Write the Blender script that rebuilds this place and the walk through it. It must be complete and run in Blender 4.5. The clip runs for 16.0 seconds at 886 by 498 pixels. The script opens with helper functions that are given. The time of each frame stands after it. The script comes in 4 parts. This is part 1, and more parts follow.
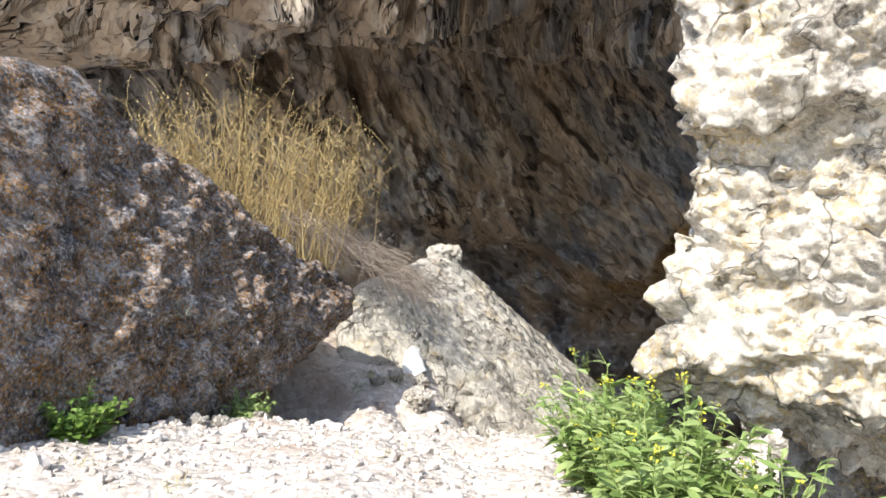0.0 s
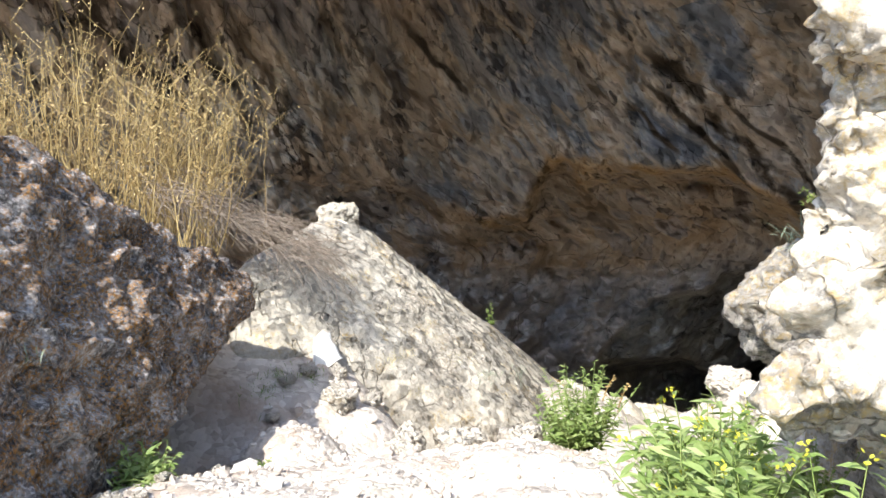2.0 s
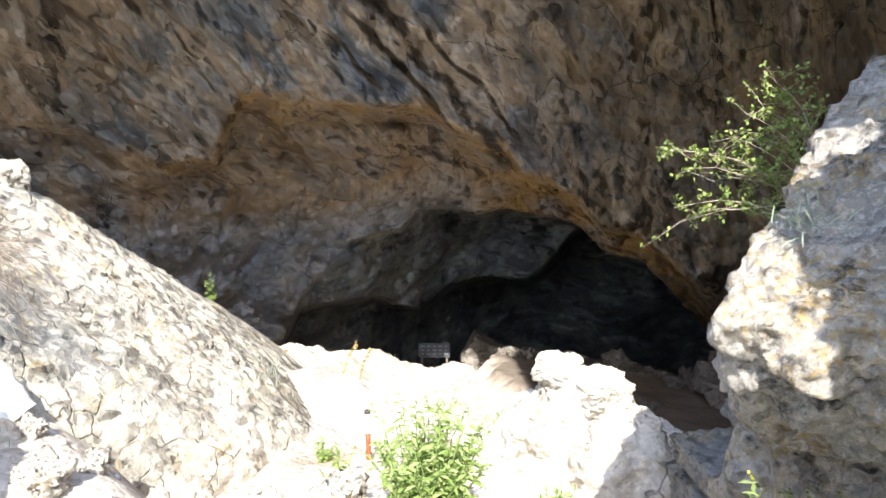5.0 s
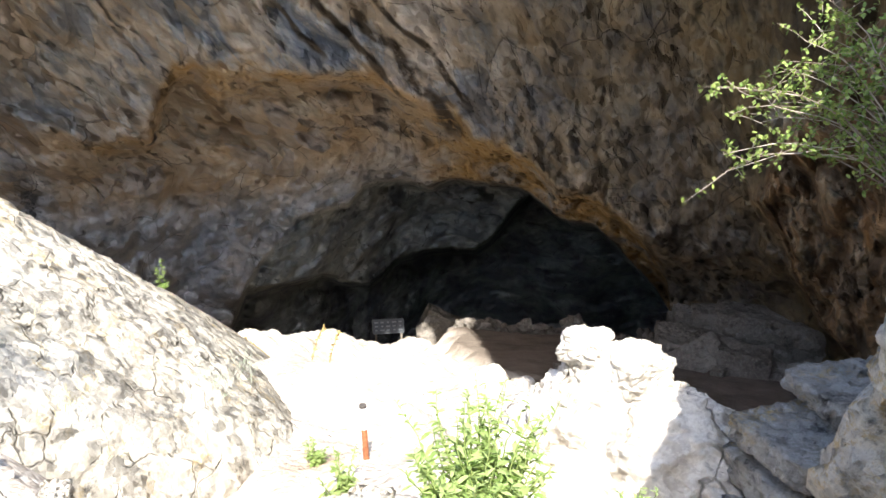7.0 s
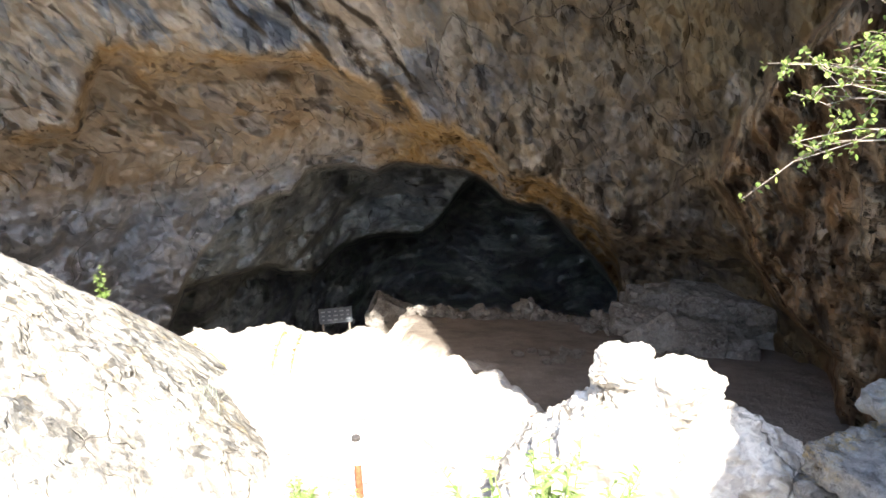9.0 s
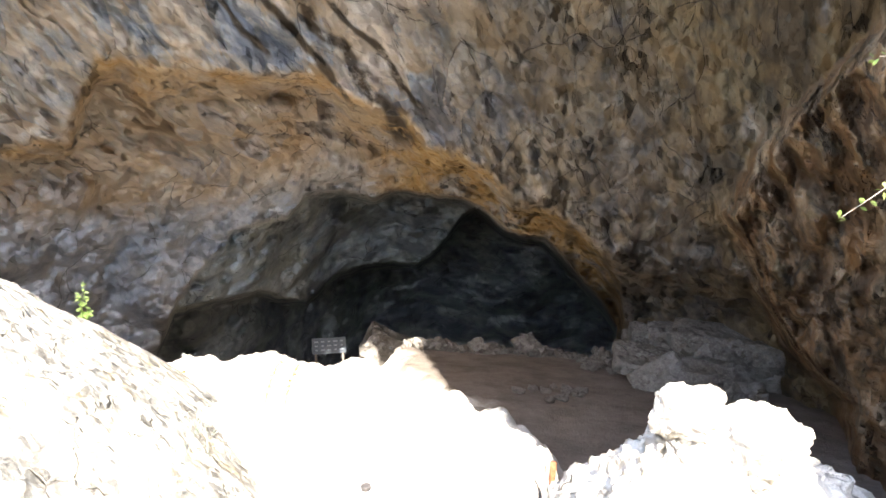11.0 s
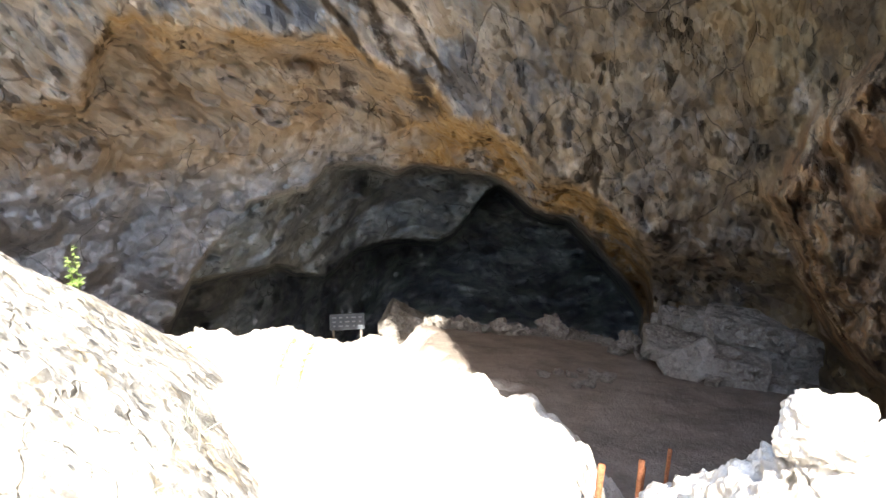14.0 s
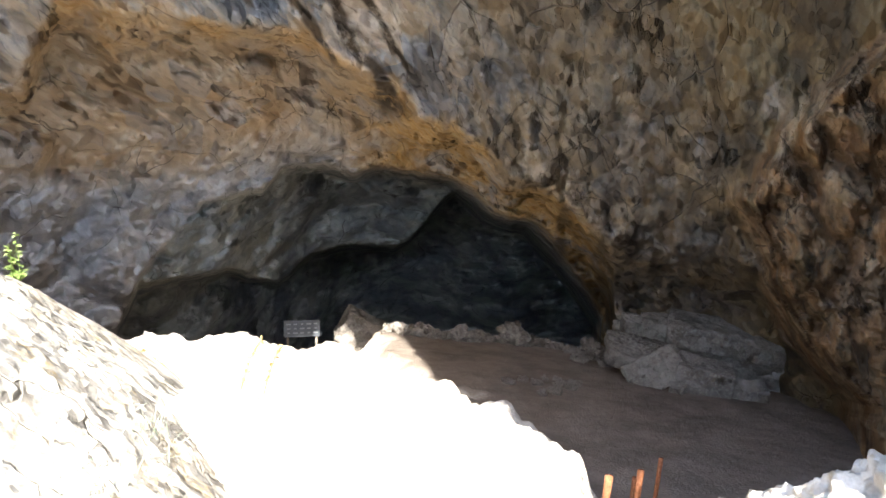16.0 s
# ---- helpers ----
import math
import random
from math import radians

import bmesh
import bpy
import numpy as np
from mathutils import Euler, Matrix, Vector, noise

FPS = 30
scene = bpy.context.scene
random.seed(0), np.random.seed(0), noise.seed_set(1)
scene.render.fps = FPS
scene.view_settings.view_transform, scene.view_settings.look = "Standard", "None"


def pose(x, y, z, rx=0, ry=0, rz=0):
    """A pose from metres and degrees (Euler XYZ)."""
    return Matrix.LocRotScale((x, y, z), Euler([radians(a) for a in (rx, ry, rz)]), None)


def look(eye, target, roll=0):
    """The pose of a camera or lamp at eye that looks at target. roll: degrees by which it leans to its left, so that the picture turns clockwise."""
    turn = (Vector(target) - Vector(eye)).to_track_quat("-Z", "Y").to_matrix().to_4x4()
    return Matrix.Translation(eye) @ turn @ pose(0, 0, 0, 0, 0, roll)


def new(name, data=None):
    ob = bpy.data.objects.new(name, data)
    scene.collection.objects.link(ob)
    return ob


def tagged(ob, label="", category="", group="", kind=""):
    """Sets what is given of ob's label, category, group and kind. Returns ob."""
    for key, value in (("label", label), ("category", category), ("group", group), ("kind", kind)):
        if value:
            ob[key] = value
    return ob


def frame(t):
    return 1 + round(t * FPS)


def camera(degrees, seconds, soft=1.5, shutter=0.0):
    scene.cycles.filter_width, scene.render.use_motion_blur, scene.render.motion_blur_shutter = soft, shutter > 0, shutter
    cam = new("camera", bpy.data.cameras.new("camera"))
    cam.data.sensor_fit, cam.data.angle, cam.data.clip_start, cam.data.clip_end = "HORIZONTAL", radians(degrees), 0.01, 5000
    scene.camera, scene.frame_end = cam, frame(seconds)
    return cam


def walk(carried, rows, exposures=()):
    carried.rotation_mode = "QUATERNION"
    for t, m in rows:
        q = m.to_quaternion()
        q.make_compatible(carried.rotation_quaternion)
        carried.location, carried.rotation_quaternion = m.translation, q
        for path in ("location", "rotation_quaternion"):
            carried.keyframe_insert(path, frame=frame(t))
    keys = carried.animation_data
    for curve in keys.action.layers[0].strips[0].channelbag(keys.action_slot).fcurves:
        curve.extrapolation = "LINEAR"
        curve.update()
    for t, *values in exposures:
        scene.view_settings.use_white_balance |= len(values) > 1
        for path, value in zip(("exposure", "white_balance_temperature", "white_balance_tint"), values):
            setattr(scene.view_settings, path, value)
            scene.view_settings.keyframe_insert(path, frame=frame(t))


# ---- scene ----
cam = camera(59.8, 16.0)
PATH = [
    (0, (0.000, 0.000, 1.500), (-0.000, 4.976, 1.012), 0.41),
    (0.5, (-0.183, 0.245, 1.578), (-0.182, 5.217, 1.045), 0.41),
    (1, (-0.292, 0.708, 1.549), (-0.059, 5.654, 0.853), -0.69),
    (1.5, (-0.405, 1.121, 1.604), (0.147, 6.019, 0.767), -1.90),
    (2, (-0.588, 1.530, 1.620), (0.359, 6.354, 0.706), -2.62),
    (2.5, (-0.671, 2.024, 1.583), (0.588, 6.750, 0.546), -3.09),
    (3, (-0.732, 2.332, 1.590), (0.815, 6.953, 0.472), -2.37),
    (3.5, (-0.822, 2.773, 1.592), (1.080, 7.229, 0.356), -2.15),
    (4, (-0.782, 3.183, 1.532), (1.311, 7.528, 0.211), -2.40),
    (4.5, (-0.740, 3.518, 1.537), (1.701, 7.659, 0.159), -1.13),
    (5, (-0.709, 3.749, 1.549), (2.094, 7.656, 0.180), -0.11),
    (7.5, (-0.531, 5.000, 1.233), (2.627, 8.553, -0.316), -1.41),
    (8, (-0.406, 5.291, 1.218), (2.878, 8.731, -0.326), -1.10),
    (8.5, (-0.428, 5.412, 1.247), (2.881, 8.787, -0.384), -1.92),
    (9, (-0.387, 5.637, 1.207), (2.957, 8.958, -0.464), -1.64),
    (9.5, (-0.284, 5.801, 1.117), (3.100, 9.157, -0.395), -1.33),
    (12, (0.155, 6.526, 0.730), (3.553, 9.896, -0.719), 0.87),
    (12.5, (0.307, 6.652, 0.637), (3.661, 10.080, -0.776), 0.98),
    (13, (0.307, 6.809, 0.628), (3.656, 10.247, -0.775), 0.36),
    (13.5, (0.466, 6.982, 0.532), (3.807, 10.403, -0.929), 1.07),
    (14, (0.458, 7.001, 0.519), (3.763, 10.394, -1.081), 1.06),
    (14.5, (0.368, 7.199, 0.453), (3.646, 10.607, -1.172), 2.63),
    (15, (0.650, 7.426, 0.190), (3.797, 11.011, -1.305), 5.36),
    (15.5, (0.609, 7.397, 0.198), (3.866, 10.948, -1.137), 5.59),
    (16, (0.606, 7.630, 0.163), (4.147, 10.810, -1.371), 2.76),
]
EXPOSURES = [(0, 1.3), (1, 1.35), (2, 1.5), (3.5, 1.85), (5, 2.1), (7.5, 2.3), (9, 2.7), (12, 3.3), (12.5, 3.35), (13.5, 3.25), (14, 3.1), (14.5, 2.55), (15.5, 2.55), (16, 3.0)]
walk(cam, [(t, look(eye, target, roll)) for t, eye, target, roll in PATH], EXPOSURES)

# ---- sky and sun ----
SUN = Vector((-0.40, -0.55, 0.735)).normalized()
world = bpy.data.worlds.new("sky")
scene.world = world
world.use_nodes = True
wn = world.node_tree.nodes
sky = wn.new("ShaderNodeTexSky")
sky.sky_type = "NISHITA"
sky.sun_disc = False
sky.sun_elevation = math.asin(SUN.z)
sky.sun_rotation = math.atan2(SUN.x, SUN.y)
world.node_tree.links.new(sky.outputs["Color"], wn["Background"].inputs["Color"])
wn["Background"].inputs["Strength"].default_value = 0.15
sun_data = bpy.data.lights.new("sun", "SUN")
sun_data.energy, sun_data.angle, sun_data.color = 3.0, radians(0.55), (1.0, 0.965, 0.91)
sun = new("sun", sun_data)
sun.matrix_world = look((0, 0, 0), -SUN)


# ---- noise on arrays of points ----
PERM = np.random.RandomState(7).permutation(256)
PERM = np.concatenate([PERM, PERM, PERM])
GRAD = np.random.RandomState(3).normal(size=(256, 3))
GRAD /= np.linalg.norm(GRAD, axis=1)[:, None]


def perlin(p):
    p = np.asarray(p, float)
    i = np.floor(p).astype(int)
    f = p - i
    i &= 255
    u = f * f * f * (f * (f * 6 - 15) + 10)
    out = np.zeros(len(p))
    for dx in (0, 1):
        wx = u[:, 0] if dx else 1 - u[:, 0]
        for dy in (0, 1):
            wy = u[:, 1] if dy else 1 - u[:, 1]
            for dz in (0, 1):
                wz = u[:, 2] if dz else 1 - u[:, 2]
                h = PERM[PERM[PERM[i[:, 0] + dx] + i[:, 1] + dy] + i[:, 2] + dz]
                g = GRAD[h]
                out += wx * wy * wz * (g[:, 0] * (f[:, 0] - dx) + g[:, 1] * (f[:, 1] - dy) + g[:, 2] * (f[:, 2] - dz))
    return out * 1.5


def fractal(p, scale, octaves=4, gain=0.5, ridged=False, seed=0.0):
    p = np.asarray(p, float) / scale + seed * 17.31
    total, amp = np.zeros(len(p)), 1.0
    for _ in range(octaves):
        n = perlin(p)
        total += amp * (1 - 2 * np.abs(n) - 0.5 if ridged else n)
        amp *= gain
        p = p * 2.03 + 11.7
    return total


def facets(p, scale, seed=0):
    """Two rough surfaces of broken rock, both about -1 to 1: scooped faces with sharp edges between, and bosses with grooves between."""
    q = np.asarray(p, float) / scale + seed * 3.3
    base = np.floor(q).astype(int)
    low, high = np.full(len(q), 9.0), np.full(len(q), -9.0)
    for dx in (-1, 0, 1):
        for dy in (-1, 0, 1):
            for dz in (-1, 0, 1):
                c = base + (dx, dy, dz)
                m = c & 255
                h = PERM[PERM[PERM[m[:, 0]] + m[:, 1]] + m[:, 2]]
                away = q - c - (GRAD[h] * 0.45 + 0.5)
                lean = np.einsum("ij,ij->i", away, GRAD[(h * 7 + 3) & 255]) * 0.7
                bowl = 1.1 * np.einsum("ij,ij->i", away, away)
                v = (h / 255.0 - 0.5) * 0.7
                low = np.minimum(low, v + lean + bowl)
                high = np.maximum(high, v + lean - bowl)
    return low, high


def smooth(a, b, x):
    t = np.clip((np.asarray(x, float) - a) / (b - a), 0, 1)
    return t * t * (3 - 2 * t)


def mesh_of(name, verts, faces, material, smooth_shade=True):
    me = bpy.data.meshes.new(name)
    me.vertices.add(len(verts))
    me.vertices.foreach_set("co", np.asarray(verts, np.float32).ravel())
    faces = np.asarray(faces, np.int32)
    n, k = faces.shape
    me.loops.add(n * k)
    me.loops.foreach_set("vertex_index", faces.ravel())
    me.polygons.add(n)
    me.polygons.foreach_set("loop_start", np.arange(0, n * k, k, dtype=np.int32))
    me.update(calc_edges=True)
    me.validate()
    me.polygons.foreach_set("use_smooth", np.full(len(me.polygons), smooth_shade))
    if material:
        me.materials.append(material)
    return me


def grid_faces(nu, nv):
    i = np.arange(nu - 1)[:, None] * nv + np.arange(nv - 1)[None, :]
    return np.stack([i, i + nv, i + nv + 1, i + 1], -1).reshape(-1, 4)


def attribute(me, name, values):
    me.attributes.new(name, "FLOAT", "POINT").data.foreach_set("value", np.asarray(values, np.float32))


def knots(x, table):
    return np.interp(x, [k[0] for k in table], [k[1] for k in table])


# ---- materials ----
class Nodes:
    """A small builder of node materials."""

    def __init__(self, name):
        self.m = bpy.data.materials.new(name)
        self.m.use_nodes = True
        self.t = self.m.node_tree
        self.bsdf = self.t.nodes["Principled BSDF"]
        self.co = self.t.nodes.new("ShaderNodeTexCoord").outputs["Object"]

    def link(self, a, b):
        self.t.links.new(a, b)

    def noise(self, scale, detail=6, rough=0.6, vec=None, distort=0.0):
        n = self.t.nodes.new("ShaderNodeTexNoise")
        n.inputs["Scale"].default_value, n.inputs["Detail"].default_value = scale, detail
        n.inputs["Roughness"].default_value, n.inputs["Distortion"].default_value = rough, distort
        self.link(vec or self.co, n.inputs["Vector"])
        return n.outputs["Fac"]

    def voronoi(self, scale, feature="F1", vec=None, out="Distance"):
        n = self.t.nodes.new("ShaderNodeTexVoronoi")
        n.feature = feature
        n.inputs["Scale"].default_value = scale
        self.link(vec or self.co, n.inputs["Vector"])
        return n.outputs[out]

    def stretch(self, sx, sy, sz, rot=(0, 0, 0)):
        n = self.t.nodes.new("ShaderNodeMapping")
        n.inputs["Scale"].default_value = (sx, sy, sz)
        n.inputs["Rotation"].default_value = [radians(a) for a in rot]
        self.link(self.co, n.inputs["Vector"])
        return n.outputs["Vector"]

    def warp(self, amount, scale):
        n = self.t.nodes.new("ShaderNodeTexNoise")
        n.inputs["Scale"].default_value, n.inputs["Detail"].default_value = scale, 3
        self.link(self.co, n.inputs["Vector"])
        a = self.t.nodes.new("ShaderNodeVectorMath")
        a.operation = "MULTIPLY_ADD"
        self.link(n.outputs["Color"], a.inputs[0])
        a.inputs[1].default_value = (amount,) * 3
        self.link(self.co, a.inputs[2])
        return a.outputs[0]

    def ramp(self, fac, stops):
        n = self.t.nodes.new("ShaderNodeValToRGB")
        e = n.color_ramp.elements
        while len(e) < len(stops):
            e.new(0.5)
        for el, (p, c) in zip(e, stops):
            el.position = p
            el.color = (*c, 1) if len(c) == 3 else c
        self.link(fac, n.inputs["Fac"])
        return n.outputs["Color"]

    def band(self, fac, a, b):
        n = self.t.nodes.new("ShaderNodeMapRange")
        n.inputs["From Min"].default_value, n.inputs["From Max"].default_value = a, b
        self.link(fac, n.inputs["Value"])
        return n.outputs["Result"]

    def mix(self, fac, a, b, blend="MIX"):
        n = self.t.nodes.new("ShaderNodeMix")
        n.data_type, n.blend_type = "RGBA", blend
        for sock, v in ((n.inputs[0], fac), (n.inputs[6], a), (n.inputs[7], b)):
            if isinstance(v, (int, float)):
                sock.default_value = v
            elif isinstance(v, tuple):
                sock.default_value = (*v, 1)
            else:
                self.link(v, sock)
        return n.outputs[2]

    def math(self, op, a, b=0.0):
        n = self.t.nodes.new("ShaderNodeMath")
        n.operation = op
        for sock, v in zip(n.inputs, (a, b)):
            if isinstance(v, (int, float)):
                sock.default_value = v
            else:
                self.link(v, sock)
        return n.outputs[0]

    def attr(self, name):
        n = self.t.nodes.new("ShaderNodeAttribute")
        n.attribute_name = name
        return n.outputs["Fac"]

    def random(self):
        return self.t.nodes.new("ShaderNodeObjectInfo").outputs["Random"]

    def island(self):
        return self.t.nodes.new("ShaderNodeNewGeometry").outputs["Random Per Island"]

    def bump(self, height, strength=0.5, distance=0.05):
        n = self.t.nodes.new("ShaderNodeBump")
        n.inputs["Strength"].default_value, n.inputs["Distance"].default_value = strength, distance
        self.link(height, n.inputs["Height"])
        old = self.bsdf.inputs["Normal"].links
        if old:
            self.link(old[0].from_socket, n.inputs["Normal"])
        self.link(n.outputs["Normal"], self.bsdf.inputs["Normal"])

    def chips(self, color, scale, where, strength, depth, shade):
        """Flat tilted chips of broken rock, each of a slightly different tone."""
        cell = self.t.nodes.new("ShaderNodeTexVoronoi")
        cell.inputs["Scale"].default_value = scale
        wob, off, lean, dot = [self.t.nodes.new("ShaderNodeVectorMath") for _ in range(4)]
        wob.operation, off.operation, lean.operation, dot.operation = "MULTIPLY_ADD", "SUBTRACT", "SUBTRACT", "DOT_PRODUCT"
        jit = self.t.nodes.new("ShaderNodeTexNoise")
        jit.inputs["Scale"].default_value, jit.inputs["Detail"].default_value = scale * 2.2, 2
        self.link(where, jit.inputs["Vector"])
        self.link(jit.outputs["Color"], wob.inputs[0])
        wob.inputs[1].default_value = (0.14 / scale,) * 3
        self.link(where, wob.inputs[2])
        self.link(wob.outputs[0], cell.inputs["Vector"])
        self.link(wob.outputs[0], off.inputs[0])
        self.link(cell.outputs["Position"], off.inputs[1])
        self.link(cell.outputs["Color"], lean.inputs[0])
        lean.inputs[1].default_value = (0.5, 0.5, 0.5)
        self.link(off.outputs[0], dot.inputs[0])
        self.link(lean.outputs[0], dot.inputs[1])
        self.bump(self.math("MULTIPLY", dot.outputs["Value"], 2.4 * scale), strength, depth)
        tone = self.t.nodes.new("ShaderNodeSeparateColor")
        self.link(cell.outputs["Color"], tone.inputs[0])
        return self.mix(shade, color, self.ramp(tone.outputs[1], [(0.0, (0.45, 0.46, 0.48)), (0.35, (0.85, 0.85, 0.87)), (0.6, (1, 1, 1)), (1.0, (1.35, 1.3, 1.22))]), "MULTIPLY")

    def done(self, color, rough=0.9, spec=0.2):
        if isinstance(color, tuple):
            self.bsdf.inputs["Base Color"].default_value = (*color, 1)
        else:
            self.link(color, self.bsdf.inputs["Base Color"])
        if isinstance(rough, (int, float)):
            self.bsdf.inputs["Roughness"].default_value = rough
        else:
            self.link(rough, self.bsdf.inputs["Roughness"])
        self.bsdf.inputs["Specular IOR Level"].default_value = spec
        return self.m


def limestone(name, light, mid, dark, lichen=0.0, black=0.0, scale=1.0, rough_bump=1.0, shade=0.2, cracks=0.0):
    """Weathered limestone; lichen: share of orange patches; black: share of dark crust."""
    n = Nodes(name)
    w = n.warp(0.25 / scale, 1.7 * scale)
    c = n.ramp(n.noise(0.9 * scale, 8, 0.65, w), [(0.3, dark), (0.48, mid), (0.66, light)])
    fine = n.noise(14 * scale, 8, 0.7)
    c = n.mix(n.band(fine, 0.5, 0.58), c, n.mix(0.8, c, light))
    c = n.mix(n.math("MULTIPLY", n.band(n.noise(22 * scale, 5, 0.7), 0.52, 0.68), 0.55), c, dark)
    if black:
        b = n.math("MULTIPLY", n.band(n.noise(2.1 * scale, 9, 0.72, w), 0.62 - 0.2 * black, 0.72 - 0.2 * black), n.band(n.noise(13 * scale, 6, 0.75), 0.36, 0.56))
        c = n.mix(n.math("MULTIPLY", b, 0.85), c, (0.028, 0.027, 0.03))
    if lichen:
        o = n.math("MULTIPLY", n.band(n.noise(1.6 * scale, 4, 0.6), 0.6 - 0.2 * lichen, 0.72 - 0.2 * lichen), n.band(n.noise(17 * scale, 6, 0.7), 0.46, 0.6))
        c = n.mix(n.math("MULTIPLY", o, 0.8 if lichen > 1 else 0.6), c, (0.42, 0.2, 0.035) if lichen > 1 else (0.52, 0.35, 0.1))
        g = n.math("MULTIPLY", n.band(n.noise(2.6 * scale, 4, 0.6, n.stretch(1, 1, 1, (40, 20, 0))), 0.55, 0.66), n.band(n.noise(26 * scale, 5, 0.7), 0.5, 0.6))
        c = n.mix(n.math("MULTIPLY", g, 0.5), c, (0.42, 0.43, 0.38))
    c = n.chips(c, 3.5 * scale, n.stretch(1, 1, 1.5, (20, 30, 0)), 1.0 * rough_bump, 0.16 / scale, shade)
    c = n.chips(c, 11 * scale, n.co, 1.0 * rough_bump, 0.06 / scale, shade)
    if cracks:
        line = n.band(n.voronoi(1.7 * scale, "DISTANCE_TO_EDGE", n.warp(0.5 / scale, 2.5 * scale)), 0.03, 0.006)
        line = n.math("MULTIPLY", line, n.band(n.noise(1.5 * scale, 4, 0.6), 0.48, 0.54))
        c = n.mix(n.math("MULTIPLY", line, cracks), c, (0.1, 0.085, 0.065))
        n.bump(n.math("MULTIPLY", line, -1.0), 0.7, 0.03)
    n.bump(n.noise(5 * scale, 8, 0.7), 0.45 * rough_bump, 0.08 / scale)
    n.bump(n.noise(16 * scale, 8, 0.75), 0.9 * rough_bump, 0.05 / scale)
    n.bump(n.noise(60 * scale, 4, 0.7), 0.6 * rough_bump, 0.015 / scale)
    return n.done(c, 0.93, 0.12)


PALE_ROCK = limestone("pale_limestone", (0.76, 0.71, 0.62), (0.66, 0.6, 0.51), (0.46, 0.4, 0.33), 0.3, 0.1, 1.0, 0.6, 0.1, 0.6)
SLAB_ROCK = limestone("slab_limestone", (0.54, 0.5, 0.42), (0.44, 0.405, 0.34), (0.3, 0.265, 0.215), 0.35, 0.35, 1.5, 0.45, 0.14, 0.55)
OUTCROP_ROCK = limestone("outcrop_limestone", (0.74, 0.68, 0.58), (0.54, 0.49, 0.41), (0.26, 0.23, 0.19), 0.75, 0.4, 1.6, 0.6, 0.2, 0.5)
CRUSTED_ROCK = limestone("crusted_limestone", (0.68, 0.63, 0.55), (0.45, 0.415, 0.365), (0.2, 0.18, 0.16), 0.8, 0.6, 1.4)
LICHEN_ROCK = limestone("lichen_limestone", (0.68, 0.65, 0.63), (0.3, 0.275, 0.265), (0.075, 0.065, 0.06), 1.25, 1.0, 3.0)
GREY_ROCK = limestone("grey_limestone", (0.45, 0.43, 0.4), (0.31, 0.29, 0.26), (0.14, 0.13, 0.12), 0.35, 0.45, 1.3)
# Limestone for blocks in the cave, darkened to carry the shade there.
BLOCK_ROCK = limestone("shaded_block_limestone", (0.36, 0.325, 0.28), (0.27, 0.24, 0.205), (0.17, 0.15, 0.125), 0.0, 0.0, 0.8, 0.6, 0.1)


